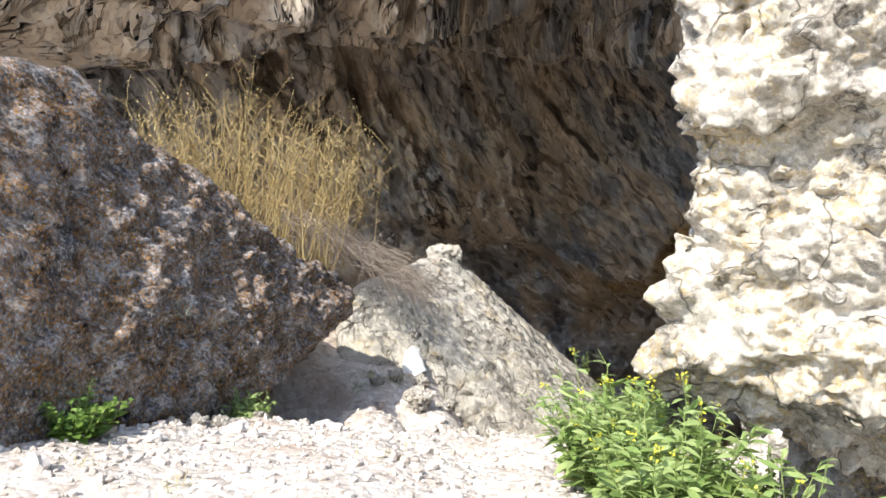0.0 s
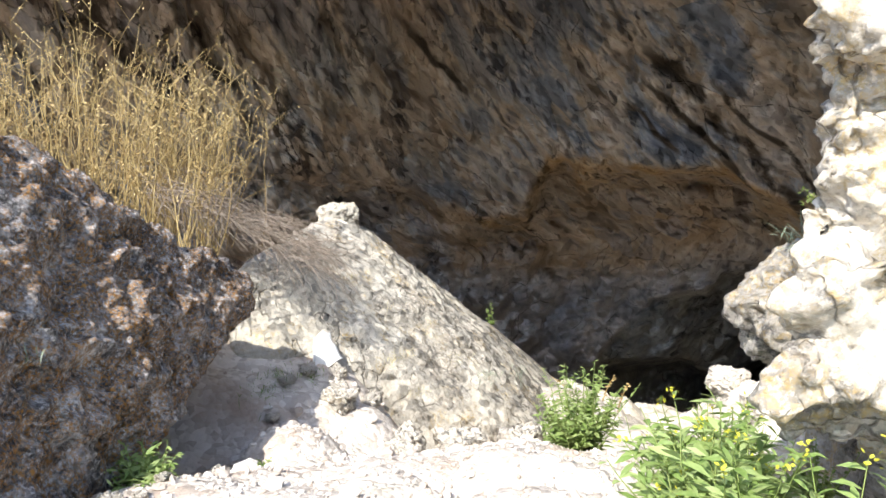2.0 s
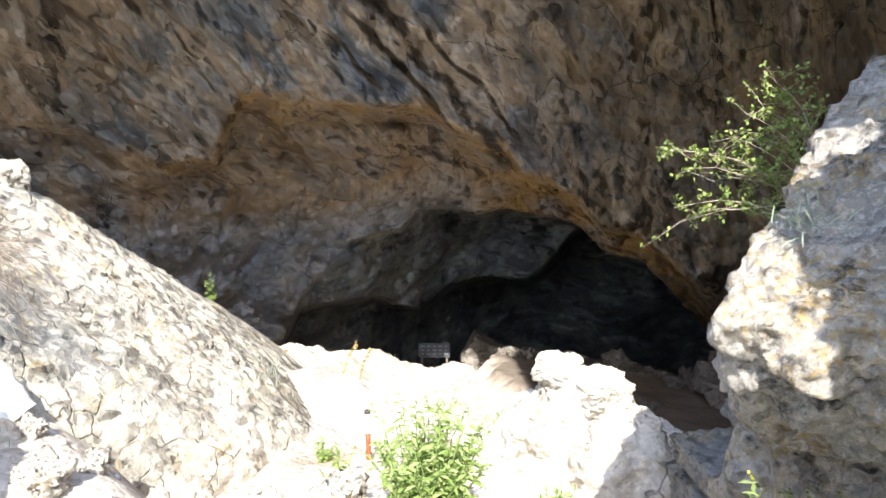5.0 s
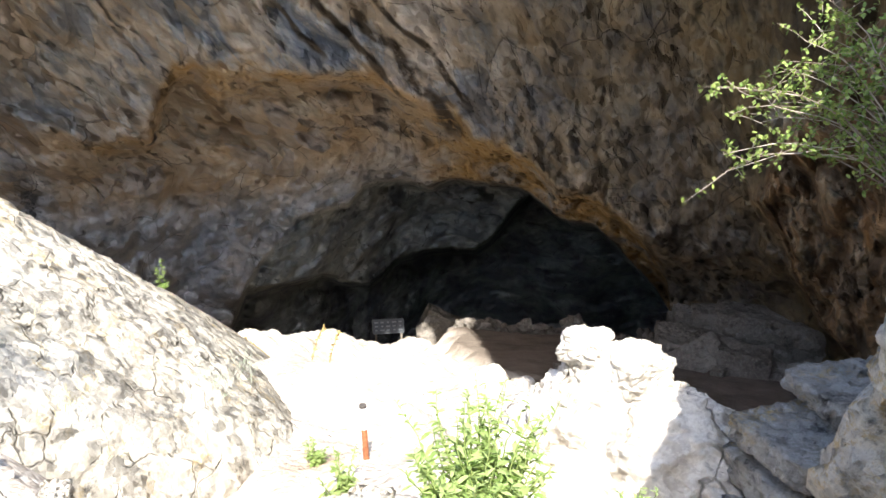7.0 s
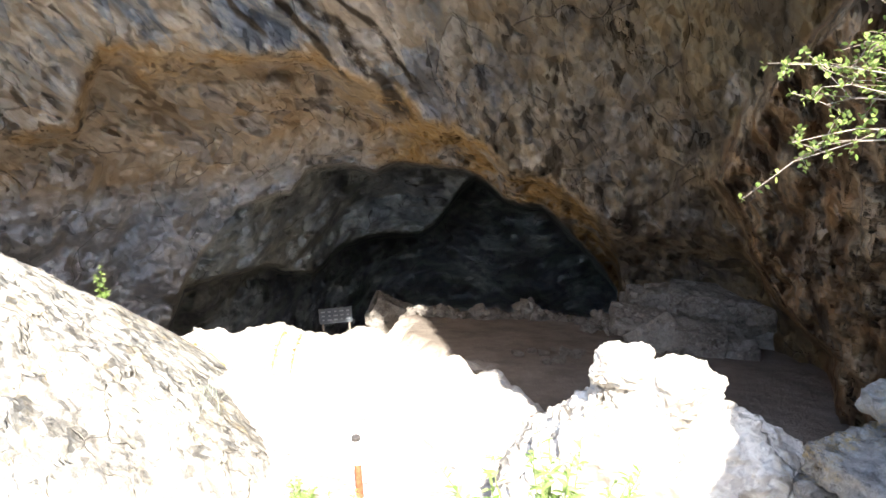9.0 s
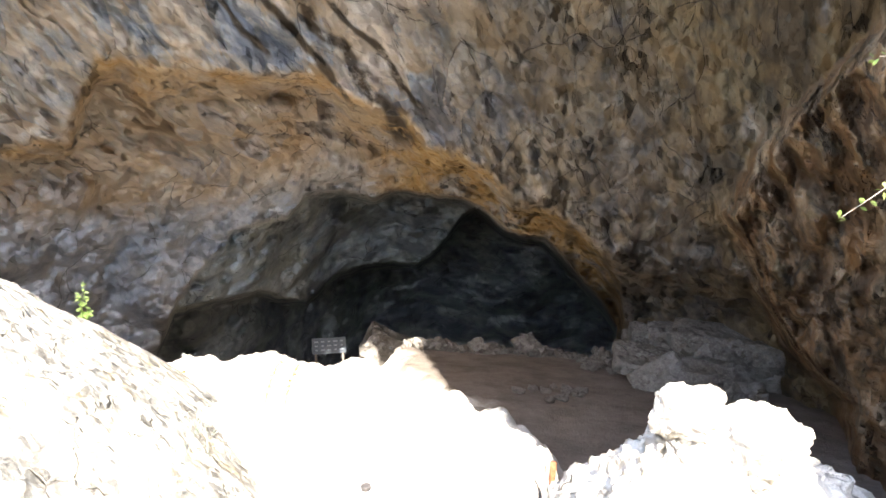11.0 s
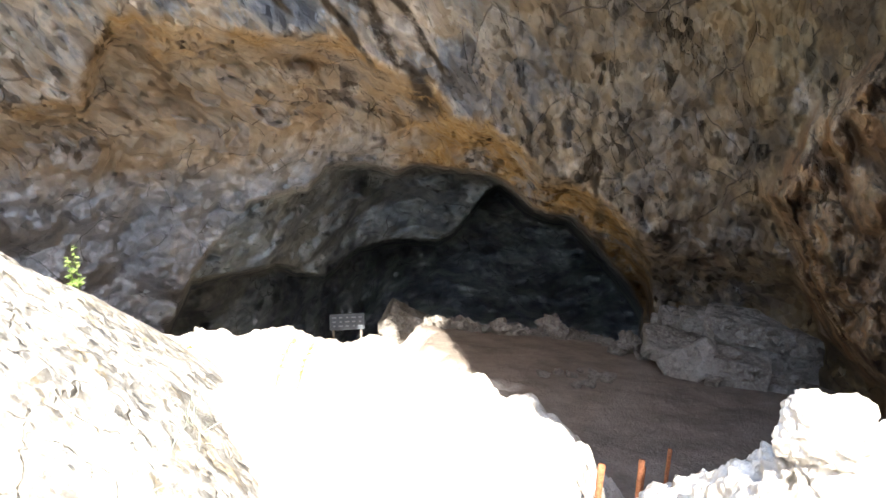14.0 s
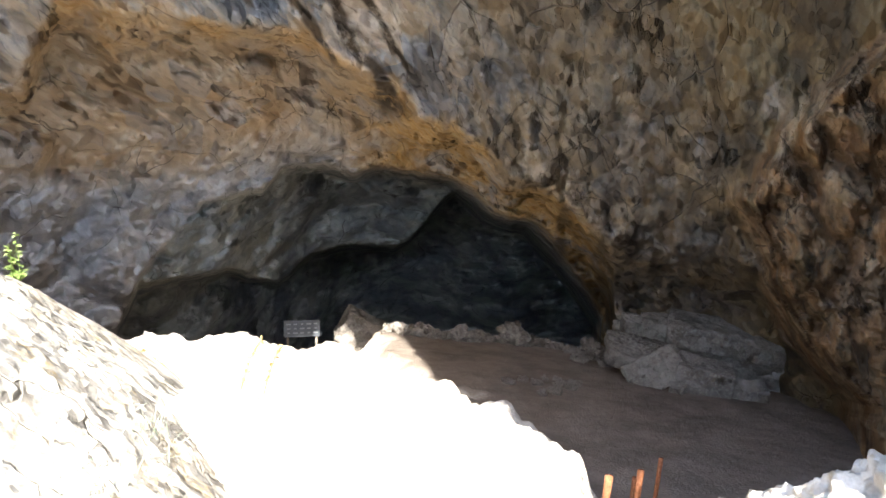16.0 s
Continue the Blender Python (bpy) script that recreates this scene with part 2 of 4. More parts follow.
def cave_material():
    """Broken limestone: blue-grey and tan plates drawn out along the drips, ochre under the arch, cracks between."""
    n = Nodes("cave_limestone")
    flow_node = n.t.nodes.new("ShaderNodeAttribute")
    flow_node.attribute_name = "flow"
    flow = flow_node.outputs["Vector"]
    bend = n.t.nodes.new("ShaderNodeTexNoise")
    bend.inputs["Scale"].default_value, bend.inputs["Detail"].default_value = 0.8, 1.5
    n.link(flow, bend.inputs["Vector"])
    warped = n.t.nodes.new("ShaderNodeVectorMath")
    warped.operation = "MULTIPLY_ADD"
    n.link(bend.outputs["Color"], warped.inputs[0])
    warped.inputs[1].default_value = (0.7, 0.7, 0.7)
    n.link(flow, warped.inputs[2])
    bent = warped.outputs[0]

    def plate(scale):
        tone = n.t.nodes.new("ShaderNodeSeparateColor")
        n.link(n.voronoi(scale, "F1", bent, "Color"), tone.inputs[0])
        return tone.outputs[0]

    tan, pale, grey, blue = (0.44, 0.36, 0.275), (0.58, 0.5, 0.41), (0.38, 0.37, 0.355), (0.22, 0.235, 0.265)
    big, small = plate(0.75), plate(2.1)
    mixed = n.math("ADD", n.noise(0.55, 5, 0.6, flow), n.math("MULTIPLY", n.math("ADD", big, -0.5), 0.16))
    c = n.ramp(mixed, [(0.4, blue), (0.455, grey), (0.5, tan), (0.62, pale)])
    c = n.mix(n.math("MULTIPLY", n.band(n.noise(1.6, 6, 0.6, bent), 0.55, 0.6), 0.55), c, blue)
    c = n.mix(n.math("MULTIPLY", n.band(n.noise(1.9, 6, 0.6, flow), 0.56, 0.62), 0.5), c, pale)
    warm = n.mix(n.band(n.noise(0.8, 6, 0.62, bent), 0.42, 0.6), (0.42, 0.315, 0.21), (0.46, 0.385, 0.295))
    warm = n.mix(n.math("MULTIPLY", n.band(small, 0.72, 0.8), 0.6), warm, (0.34, 0.3, 0.27))
    c = n.mix(n.attr("warm"), c, warm)
    c = n.mix(n.math("MULTIPLY", n.attr("grey"), 0.9), c, n.mix(n.band(n.noise(0.7, 6, 0.6), 0.4, 0.6), (0.32, 0.325, 0.335), (0.47, 0.455, 0.435)))
    c = n.mix(n.math("MULTIPLY", n.attr("orange"), n.band(n.noise(1.1, 6, 0.62, bent), 0.34, 0.5)), c, n.mix(n.band(n.noise(2.5, 5, 0.6), 0.4, 0.62), (0.44, 0.26, 0.09), (0.51, 0.36, 0.18)))
    # Ochre-brown wall at right; the shade over it is put into this colour.
    c = n.mix(n.math("MULTIPLY", n.attr("shaded_ochre"), n.band(n.noise(0.8, 6, 0.6, flow), 0.22, 0.42)), c, n.mix(n.band(n.noise(1.0, 6, 0.6, flow), 0.44, 0.56), (0.11, 0.085, 0.055), (0.21, 0.155, 0.085)))
    c = n.mix(n.math("MULTIPLY", n.attr("brown"), n.band(n.noise(1.1, 7, 0.66), 0.36, 0.55)), c, n.mix(n.band(n.noise(0.9, 5, 0.6), 0.44, 0.6), (0.32, 0.19, 0.095), (0.48, 0.35, 0.215)))
    # Hollows of the tufa are darkened: their shade is put into the colour.
    c = n.mix(n.attr("pit_shade"), c, (0.1, 0.058, 0.034))
    c = n.mix(n.math("MULTIPLY", n.attr("drip"), n.band(n.noise(1.6, 7, 0.65, flow), 0.32, 0.44)), c, (0.085, 0.066, 0.048))
    # Grey-green inner rock, with the chamber's shade darkened into the colour.
    c = n.mix(n.math("MULTIPLY", n.attr("inner_shade_grey"), 0.9), c, n.mix(n.band(n.noise(0.35, 6, 0.6), 0.42, 0.58), (0.23, 0.255, 0.265), (0.4, 0.42, 0.39)))
    for scale, where, strength, depth, shade in ((0.8, bent, 1.0, 0.5, 0.2), (2.1, bent, 1.0, 0.28, 0.25), (6.0, flow, 1.0, 0.09, 0.15)):
        c = n.chips(c, scale, where, strength, depth, shade)
    # Crack lines; the shade inside them is painted as dark colour.
    for scale, width, low, much in ((0.75, 0.012, 0.5, 0.4), (0.4, 0.005, 0.5, 0.6)):
        line = n.band(n.voronoi(scale, "DISTANCE_TO_EDGE", bent), width, width * 0.25)
        on = n.math("MULTIPLY", line, n.band(n.noise(0.9, 4, 0.6), low, low + 0.05))
        c = n.mix(n.math("MULTIPLY", on, much), c, (0.06, 0.05, 0.045))
        n.bump(n.math("MULTIPLY", on, -1.0), 0.6, 0.12)
    n.bump(n.noise(5, 7, 0.66, flow), 0.55, 0.07)
    n.bump(n.noise(22, 5, 0.66), 0.45, 0.02)
    return n.done(c, 0.92, 0.15)


CAVE = cave_material()


def ground_material():
    n = Nodes("gravel_and_dirt")
    w = n.warp(0.15, 3)
    stones = n.voronoi(16, "F1", w, "Color")
    grav = n.ramp(stones, [(0.2, (0.46, 0.4, 0.34)), (0.55, (0.6, 0.54, 0.47)), (0.85, (0.7, 0.64, 0.57))])
    grav = n.mix(n.band(n.noise(1.2, 6, 0.6), 0.5, 0.68), grav, (0.44, 0.34, 0.265))
    rock = n.ramp(n.noise(1.1, 8, 0.66, n.warp(0.3, 1.2)), [(0.3, (0.46, 0.41, 0.35)), (0.48, (0.64, 0.58, 0.5)), (0.66, (0.76, 0.71, 0.63))])
    rock = n.mix(n.math("MULTIPLY", n.band(n.noise(15, 8, 0.7), 0.52, 0.7), 0.5), rock, (0.25, 0.22, 0.18))
    rock = n.mix(n.math("MULTIPLY", n.band(n.noise(2.3, 5, 0.6), 0.57, 0.66), 0.5), rock, (0.36, 0.33, 0.16))
    dirt = n.ramp(n.noise(0.8, 8, 0.65), [(0.3, (0.16, 0.13, 0.105)), (0.5, (0.24, 0.198, 0.16)), (0.7, (0.31, 0.262, 0.218))])
    dirt = n.mix(n.math("MULTIPLY", n.band(n.noise(9, 6, 0.7), 0.55, 0.7), 0.35), dirt, (0.42, 0.36, 0.3))
    c = n.mix(n.attr("rock"), grav, rock)
    c = n.mix(n.attr("dirt"), c, dirt)
    n.bump(n.noise(4, 10, 0.7), 0.5, 0.1)
    n.bump(n.math("MULTIPLY", n.voronoi(16, "F1", w), -1.0), 0.6, 0.03)
    n.bump(n.noise(45, 5, 0.7), 0.5, 0.01)
    return n.done(c, 0.95, 0.1)


GROUND = ground_material()

# ---- cave: a vault around the end of the path, with two inner arches ----
EYE = np.array((0.4, 6.5, 0.7))
OVERHANG = [(-180, 40), (-90, 30), (-60, 24), (-40, 20), (-20, 17.5), (-8, 17), (0, 17.5), (10, 20), (22, 20), (31, 20.3), (42, 21), (50, 20), (57, 20), (62, 20), (66, 19), (70, 17.6), (75, 16), (85, 12.5), (100, 10), (120, 10), (150, 14), (180, 40)]
LIP = [(-90, -4), (-40, 4), (-20, 3), (-12, 0), (-6, -1.8), (2.5, -3.2), (7, -3.4), (11, -6), (14.9, -7.8), (18.6, -6.9), (20.1, -4.5), (21.1, -3.1), (22.5, -2.9), (24.2, -4.1), (27.6, -3.4), (31, -4), (34.6, -3.7), (37, -4.6), (38.2, -6.2), (41.9, -8), (44.5, -9.2), (47, -10.2), (50.1, -12.2), (54.4, -14.4), (57.5, -16.7), (59.4, -19.4), (60.3, -24), (62, -60), (180, -60)]
ARCH = [(-90, -60), (19, -60), (22.6, -23.6), (25, -19.5), (27.6, -16.5), (29.3, -14.8), (33.5, -14.1), (34.8, -12.7), (37.8, -12.7), (39.9, -13.2), (42, -12.5), (44.6, -12.7), (47.2, -13.1), (50.3, -15), (53.3, -16.1), (56.1, -18.4), (58.4, -20.7), (59.4, -22.2), (61, -60), (180, -60)]
INNER = [(-90, -60), (21, -60), (22.7, -23.6), (24.6, -20.6), (27.4, -20.1), (30.8, -19.7), (32.5, -20.2), (34.7, -20.7), (36.9, -18.9), (39.5, -18.1), (43.5, -18.1), (44.8, -17.3), (46.9, -14.7), (48, -13.9), (50.3, -15.4), (53.3, -16.5), (56.1, -18.8), (58.4, -21.1), (59.4, -22.6), (61, -60), (180, -60)]
TUFA = [(-60, 84), (-25, 75.5), (-22, 71.5), (-19.3, 69.4), (-16.4, 68.2), (-13.5, 66), (-8.6, 68), (-5, 70.4), (-1.8, 73), (6, 79), (20, 90)]


# Hill crest out of view, raised at the right to block skylight.
CREST = [(-120, 3), (-80, 6), (-50, 14), (-34, 34), (20, 36), (45, 44), (90, 50), (136, 36)]
BROW = [(-180, 16), (-60, 16), (-41, 13), (-38, 11.8), (-32, 13), (-26.6, 14), (-21.5, 17.3), (-6, 18.6), (3, 16.7), (8.4, 14.5), (16, 14.3), (20, 12.3), (28, 13), (36, 15), (60, 17), (180, 17)]


def vault_radius(az, el, jag):
    """Level distance from the middle to the rock, by bearing and height angle."""
    over = knots(az, OVERHANG) * (1 - 0.012 * (np.clip(el, -24, 24) + 5))
    brow = knots(az, BROW)
    over = over - (1.2 + 1.6 * smooth(30, 0, az)) * smooth(-0.8, 1.2, el + 0.8 * jag - brow)
    # Unseen roof above the brow, drawn forward at left to shade it.
    over = over + 0.25 * np.clip(el - 24, 0, 50) - 0.42 * np.clip(el - 20, 0, 14) * smooth(22, 8, az)
    over = over + 3.2 * smooth(-16.5, -21, el + 0.5 * jag) * smooth(52, 58, az)
    tufa = az - knots(el, TUFA) + 0.5 * jag
    pillar = smooth(-0.3, 1.6, tufa) * smooth(7, -4, el)
    over = over - (2.4 + 3.4 * smooth(-16, -21, el)) * pillar
    under = np.clip(knots(az, LIP) - el, 0, 12)
    recess = over + 1.2 + 0.9 * smooth(14, 22, az) + 2.4 * smooth(28, 40, az) + 0.1 * under + 0.12 * np.clip(under - 5, 0, 10)
    gallery = recess + 1.0 * smooth(23, 27, az) + 9.0 * smooth(26, 42, az) - 0.25 * (el + 18)
    deep = recess + 7 + 20 * smooth(24, 46, az)
    e = el + 0.8 * jag
    s1 = smooth(0.4, -1.9, e - knots(az, LIP))
    s2 = smooth(0.15, -0.6, el + 0.5 * jag - knots(az, ARCH))
    s3 = smooth(0.15, -0.6, el + 0.4 * jag - knots(az, INNER))
    r = over + (recess - over) * s1
    r = r + np.maximum(gallery - r, 0) * s2
    return r + np.maximum(deep - r, 0) * s3, s1, s2, tufa, pillar


def drip_space(az, p):
    """Coordinates along the wall, out from it and down it, slanted as the drip marks run."""
    along, out = np.radians(az) * 20, np.hypot(p[:, 0] - EYE[0], p[:, 1] - EYE[1])
    slant = 0.1 + 0.45 * smooth(60, 25, az)
    return np.stack([along + slant * np.clip(p[:, 2] + 2.5, -1.5, 7), out, p[:, 2]], 1)


def build_cave():
    az = np.concatenate([np.arange(-120, -34, 2.0), np.arange(-34, -12, 0.35), np.arange(-12, 6, 0.16), np.arange(6, 76, 0.115), np.arange(76, 100, 0.5), np.arange(100, 136, 2.0)])
    el = np.concatenate([np.arange(-62, -32, 1.0), np.arange(-32, -26, 0.25), np.arange(-26, 9, 0.115), np.arange(9, 20, 0.17), np.arange(20, 35, 1.0)])
    A, E = [g.ravel() for g in np.meshgrid(az, el, indexing="ij")]
    E = np.where(E > 0, E * knots(A, CREST) / 34.0, E)
    ra, re_ = np.radians(A), np.radians(E)
    unit = np.stack([np.sin(ra), np.cos(ra), np.tan(re_)], 1)
    first = EYE + unit * 20
    jag = fractal(first, 2.4, 6, 0.62, seed=1) * 0.9 + 0.5 * facets(first, 1.3, 9)[1]
    r, s1, s2, tufa, pillar = vault_radius(A, E, jag)
    p = EYE + unit * r[:, None]
    flow = drip_space(A, p)
    big = fractal(p * (1, 1, 0.8), 4.5, 4, 0.5, seed=2)
    bent = flow + 0.14 * fractal(p, 1.8, 3, seed=14)[:, None]
    scoop, boss = facets(bent * (1, 0.4, 0.5), 1.9)
    scoop2, boss2 = facets(bent * (1, 0.4, 0.6), 0.8, 1)
    scoop3, boss3 = facets(bent * (1, 0.4, 0.75), 0.33, 2)
    fine = fractal(bent * (1, 1, 0.5), 0.5, 4, 0.65, seed=15)
    push = 0.6 * big - 1.2 * boss + 0.6 * scoop - 0.85 * boss2 + 0.6 * scoop2 - 0.36 * boss3 + 0.3 * scoop3 + 0.05 * fine
    wall_smooth = smooth(44, 54, A) * (1 - pillar)
    push = push * (1 - 0.3 * wall_smooth)
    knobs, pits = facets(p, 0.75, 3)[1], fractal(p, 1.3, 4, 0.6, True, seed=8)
    push = push - pillar * (0.75 * knobs + 0.5 * pits)
    block = (flow + 0.14 * fractal(p, 1.2, 3, seed=31)[:, None]) * (1, 0.4, 0.9)
    push = push * (1 - 0.75 * s1) - s1 * (2.0 * facets(block, 3.4, 5)[1] + 1.3 * facets(block, 1.5, 6)[1] + 0.5 * facets(block, 0.6, 7)[1] - 0.7 * facets(block, 2.0, 8)[0] - 0.3 * facets(block, 0.4, 4)[0] - 0.3)
    r2 = r + push * (0.85 + 0.2 * s1)
    p = EYE + unit * r2[:, None]
    p = p.reshape(len(az), len(el), 3)
    out = np.stack([np.sin(np.radians(az)), np.cos(np.radians(az)), 0 * az], 1)
    hill = [p[:, -1] + out * d + (0, 0, z) for d, z in ((1.5, 1.2), (5, 3), (14, 6), (40, 9), (90, 6), (160, -20))]
    p = np.concatenate([p, np.stack(hill, 1)], 1).reshape(-1, 3)
    me = mesh_of("cave_vault", p, grid_faces(len(az), len(el) + 6)[:, ::-1], CAVE)

    def attribute(me, name, values):
        grid = np.zeros((len(az), len(el) + 6), np.float32)
        grid[:, :len(el)] = np.asarray(values).reshape(len(az), len(el))
        me.attributes.new(name, "FLOAT", "POINT").data.foreach_set("value", grid.ravel())

    lipd = E + 1.5 * jag - knots(A, LIP)
    archd = E + 0.5 * jag - knots(A, ARCH)
    ochre = 0.85 * np.exp(-((lipd + 0.4) / 0.8) ** 2) * smooth(10, 16, A) * smooth(62, 58, A) * (0.75 + 0.25 * np.sin(A * 0.9))
    ochre = np.maximum(ochre, smooth(0.6, -0.4, lipd) * smooth(36, 44, A) * smooth(63, 60, A) * smooth(-0.5, 0.3, archd))
    attribute(me, "orange", ochre)
    attribute(me, "warm", np.clip(smooth(0.8, -0.3, lipd) * smooth(-15.5, -9.5, E + 2.2 * smooth(32, 22, A) + jag) * smooth(8, 14, A) + 0.35 * smooth(30, 5, A) * smooth(-14, -4, E), 0, 1))
    attribute(me, "inner_shade_grey", s2)
    # Painted shade grows with bearing to the right, where less light reaches.
    attribute(me, "shaded_ochre", np.clip(0.78 * smooth(38, 52, A) + 0.22 * smooth(56, 64, A + 0.4 * E), 0, 1) * (1 - s2) * (1 - 0.6 * smooth(0.5, -0.5, lipd) * smooth(60, 57, A)))
    attribute(me, "brown", np.clip(smooth(-0.6, 0.8, tufa), 0, 1))
    attribute(me, "pit_shade", 0.6 * np.clip(smooth(-0.2, 1.0, tufa), 0, 1) * smooth(0.0, -0.4, knobs + 0.4 * pits))
    attribute(me, "grey", s1 * smooth(-10, -13.5, E + 1.8 * smooth(34, 22, A) + jag) * (1 - 0.5 * s2) * smooth(62, 58, A))
    wander = fractal(first, 1.5, 3, seed=21) * 0.7
    drip = np.zeros(len(A))
    for foot, width, low, high in ((43.0, 1.0, -9.6, 6), (40.6, 0.5, -6.5, 3), (45.5, 0.4, -7, 2), (37.0, 0.45, -3, 1), (23.5, 0.5, 3, 9), (-3, 2.5, 6, 16), (3.5, 1.2, 5, 12)):
        off = np.abs(A + wander * (1 + width) - (foot - 0.76 * (E + 9)))
        drip = np.maximum(drip, smooth(width, 0.4 * width, off) * smooth(low, low + 1.2, E) * smooth(high + 3, high, E))
    for foot in (55.5, 58.2, 60.3, 62.2, 64.0):
        drip = np.maximum(drip, 0.6 * smooth(0.55, 0.2, np.abs(A + 0.6 * wander - foot)) * smooth(-20, -18, E + 3 * wander) * smooth(-11, -14, E + 4 * wander))
    attribute(me, "drip", np.clip(drip, 0, 1))
    me.attributes.new("flow", "FLOAT_VECTOR", "POINT").data.foreach_set("vector", (drip_space(np.repeat(az, len(el) + 6), p) * (1, 0.3, 0.55)).astype(np.float32).ravel())
    ob = new("wall_cave", me)
    tagged(ob, "tan, ochre and grey limestone vault of the cave, in shade", "cave wall", kind="structure")


build_cave()

# ---- ground: path, sunlit rocky bank, cave floor ----
LEVEL = [(-60, 2.0), (-8, 0.4), (0, 0.0), (2.8, 0.05), (5, -0.25), (5.8, -0.42), (6.5, -0.75), (7.0, -1.0), (7.6, -1.33), (8.2, -1.75), (9, -2.2), (14, -3), (60, -8)]
BANK = [(-60, -90), (12, -90), (9, 0), (3.3, 4.4), (2.7, 6.2), (2.9, 8.4), (4.6, 9.8), (9.2, 13.0), (9.9, 14.6), (13.2, 19.0), (14.5, 22.5), (18.2, 27.3), (15.2, 28.4), (10.4, 25.4), (7.6, 22.2), (3.8, 16.6), (1.6, 14.2), (-2.0, 14.5), (-60, 20)]


def inside_distance(x, y, poly):
    """Signed distance to an outline, positive inside."""
    d, inside = np.full(len(x), 1e9), np.zeros(len(x), bool)
    for (ax, ay), (bx, by) in zip(poly, poly[1:] + poly[:1]):
        ex, ey = bx - ax, by - ay
        t = np.clip(((x - ax) * ex + (y - ay) * ey) / (ex * ex + ey * ey), 0, 1)
        d = np.minimum(d, np.hypot(x - ax - t * ex, y - ay - t * ey))
        cross = ((ay > y) != (by > y)) & (x < (bx - ax) * (y - ay) / (by - ay + 1e-12) + ax)
        inside ^= cross
    return np.where(inside, d, -d)


def ground_height(x, y, detail=True):
    x, y = np.asarray(x, float), np.asarray(y, float)
    p = np.stack([x, y, 0 * x], 1)
    level = knots(y, LEVEL) + 0.12 * np.clip(-x - 1.5, 0, 6) + 0.10 * np.clip(x - 0.8, 0, 4) * smooth(5.5, 3.5, y)
    level = level + 0.8 * smooth(0.75, -0.1, x) * smooth(7.6, 8.8, y)
    bank = 1 - 0.45 * x - 0.2 * y
    floor = -9.7 - 0.25 * (x - 16.8) - 0.13 * (y - 17.9)
    far = np.hypot(x - EYE[0], y - EYE[1])
    floor = floor - 0.2 * np.clip(far - 26.3, 0, 60) - 1.6 * smooth(26, 29, far)
    wob = fractal(p, 1.8, 4, 0.55, seed=11) * 0.8
    s = inside_distance(x, y, BANK) + wob
    back = smooth(0, 8, (y - 12) - 0.9 * x)
    outside = floor - 2.5 * back
    on = smooth(-0.9, 0.25, s)
    scoop, boss = facets(p, 1.9, 6)
    scoop2, boss2 = facets(p, 0.6, 7)
    rocky = 0.6 * boss + 0.3 * scoop + 0.25 * boss2 + 0.12 * scoop2 - 0.1 + 0.22 * fractal(p, 3.1, 3, seed=6)
    slope = outside + (bank + rocky - outside) * on
    k = np.clip(0.5 - (level - slope) / 1.6, 0, 1)
    mix = level * k + slope * (1 - k) - 0.4 * k * (1 - k)
    h = mix + 2.1 * np.exp(-(((x + 2.7) / 1.6) ** 2 + ((y - 10.2) / 1.5) ** 2)) + 0.3 * np.exp(-(((x + 0.55) / 0.7) ** 2 + ((y - 9.25) / 0.6) ** 2)) + 0.38 * np.exp(-(((x + 0.75) / 0.45) ** 2 + ((y - 7.6) / 0.5) ** 2) ** 2)
    isrock = smooth(-0.1, 0.5, level - slope) * on
    isdirt = (1 - on) * smooth(0.2, 1.2, level - slope)
    if detail:
        h = h + 0.03 * fractal(p, 0.5, 4, seed=9) + 0.05 * fractal(p, 1.6, 3, seed=10) + isrock * (0.08 * facets(p, 0.24, 8)[1] + 0.05 * fractal(p, 0.3, 4, 0.65, seed=16))
    return h, isrock, isdirt


def build_ground():
    xs = np.concatenate([[-400, -150, -60, -30, -18], np.arange(-12, -4, 0.5), np.arange(-4, 5, 0.045), np.arange(5, 24, 0.11), np.arange(24, 50, 0.8), [60, 90, 200, 400]])
    ys = np.concatenate([[-400, -150, -60, -30, -16], np.arange(-10, 1.5, 0.5), np.arange(1.5, 12, 0.05), np.arange(12, 31, 0.11), np.arange(31, 75, 0.8), [90, 150, 250, 400]])
    X, Y = [g.ravel() for g in np.meshgrid(xs, ys, indexing="ij")]
    h, isrock, isdirt = ground_height(X, Y)
    me = mesh_of("ground", np.stack([X, Y, h], 1), grid_faces(len(xs), len(ys)), GROUND)
    attribute(me, "rock", isrock)
    attribute(me, "dirt", isdirt)
    tagged(new("ground", me), "pale gravel path, sunlit limestone bank and brown earthen cave floor", "ground", kind="structure")


build_ground()


def ground_at(x, y):
    return float(ground_height([x], [y])[0][0])


# ---- rocks ----
SPHERES = {}


def sphere(level):
    if level not in SPHERES:
        bm = bmesh.new()
        bmesh.ops.create_icosphere(bm, subdivisions=level, radius=1)
        bm.verts.ensure_lookup_table()
        SPHERES[level] = (np.array([v.co[:] for v in bm.verts]), np.array([[v.index for v in f.verts] for f in bm.faces]))
        bm.free()
    return SPHERES[level]


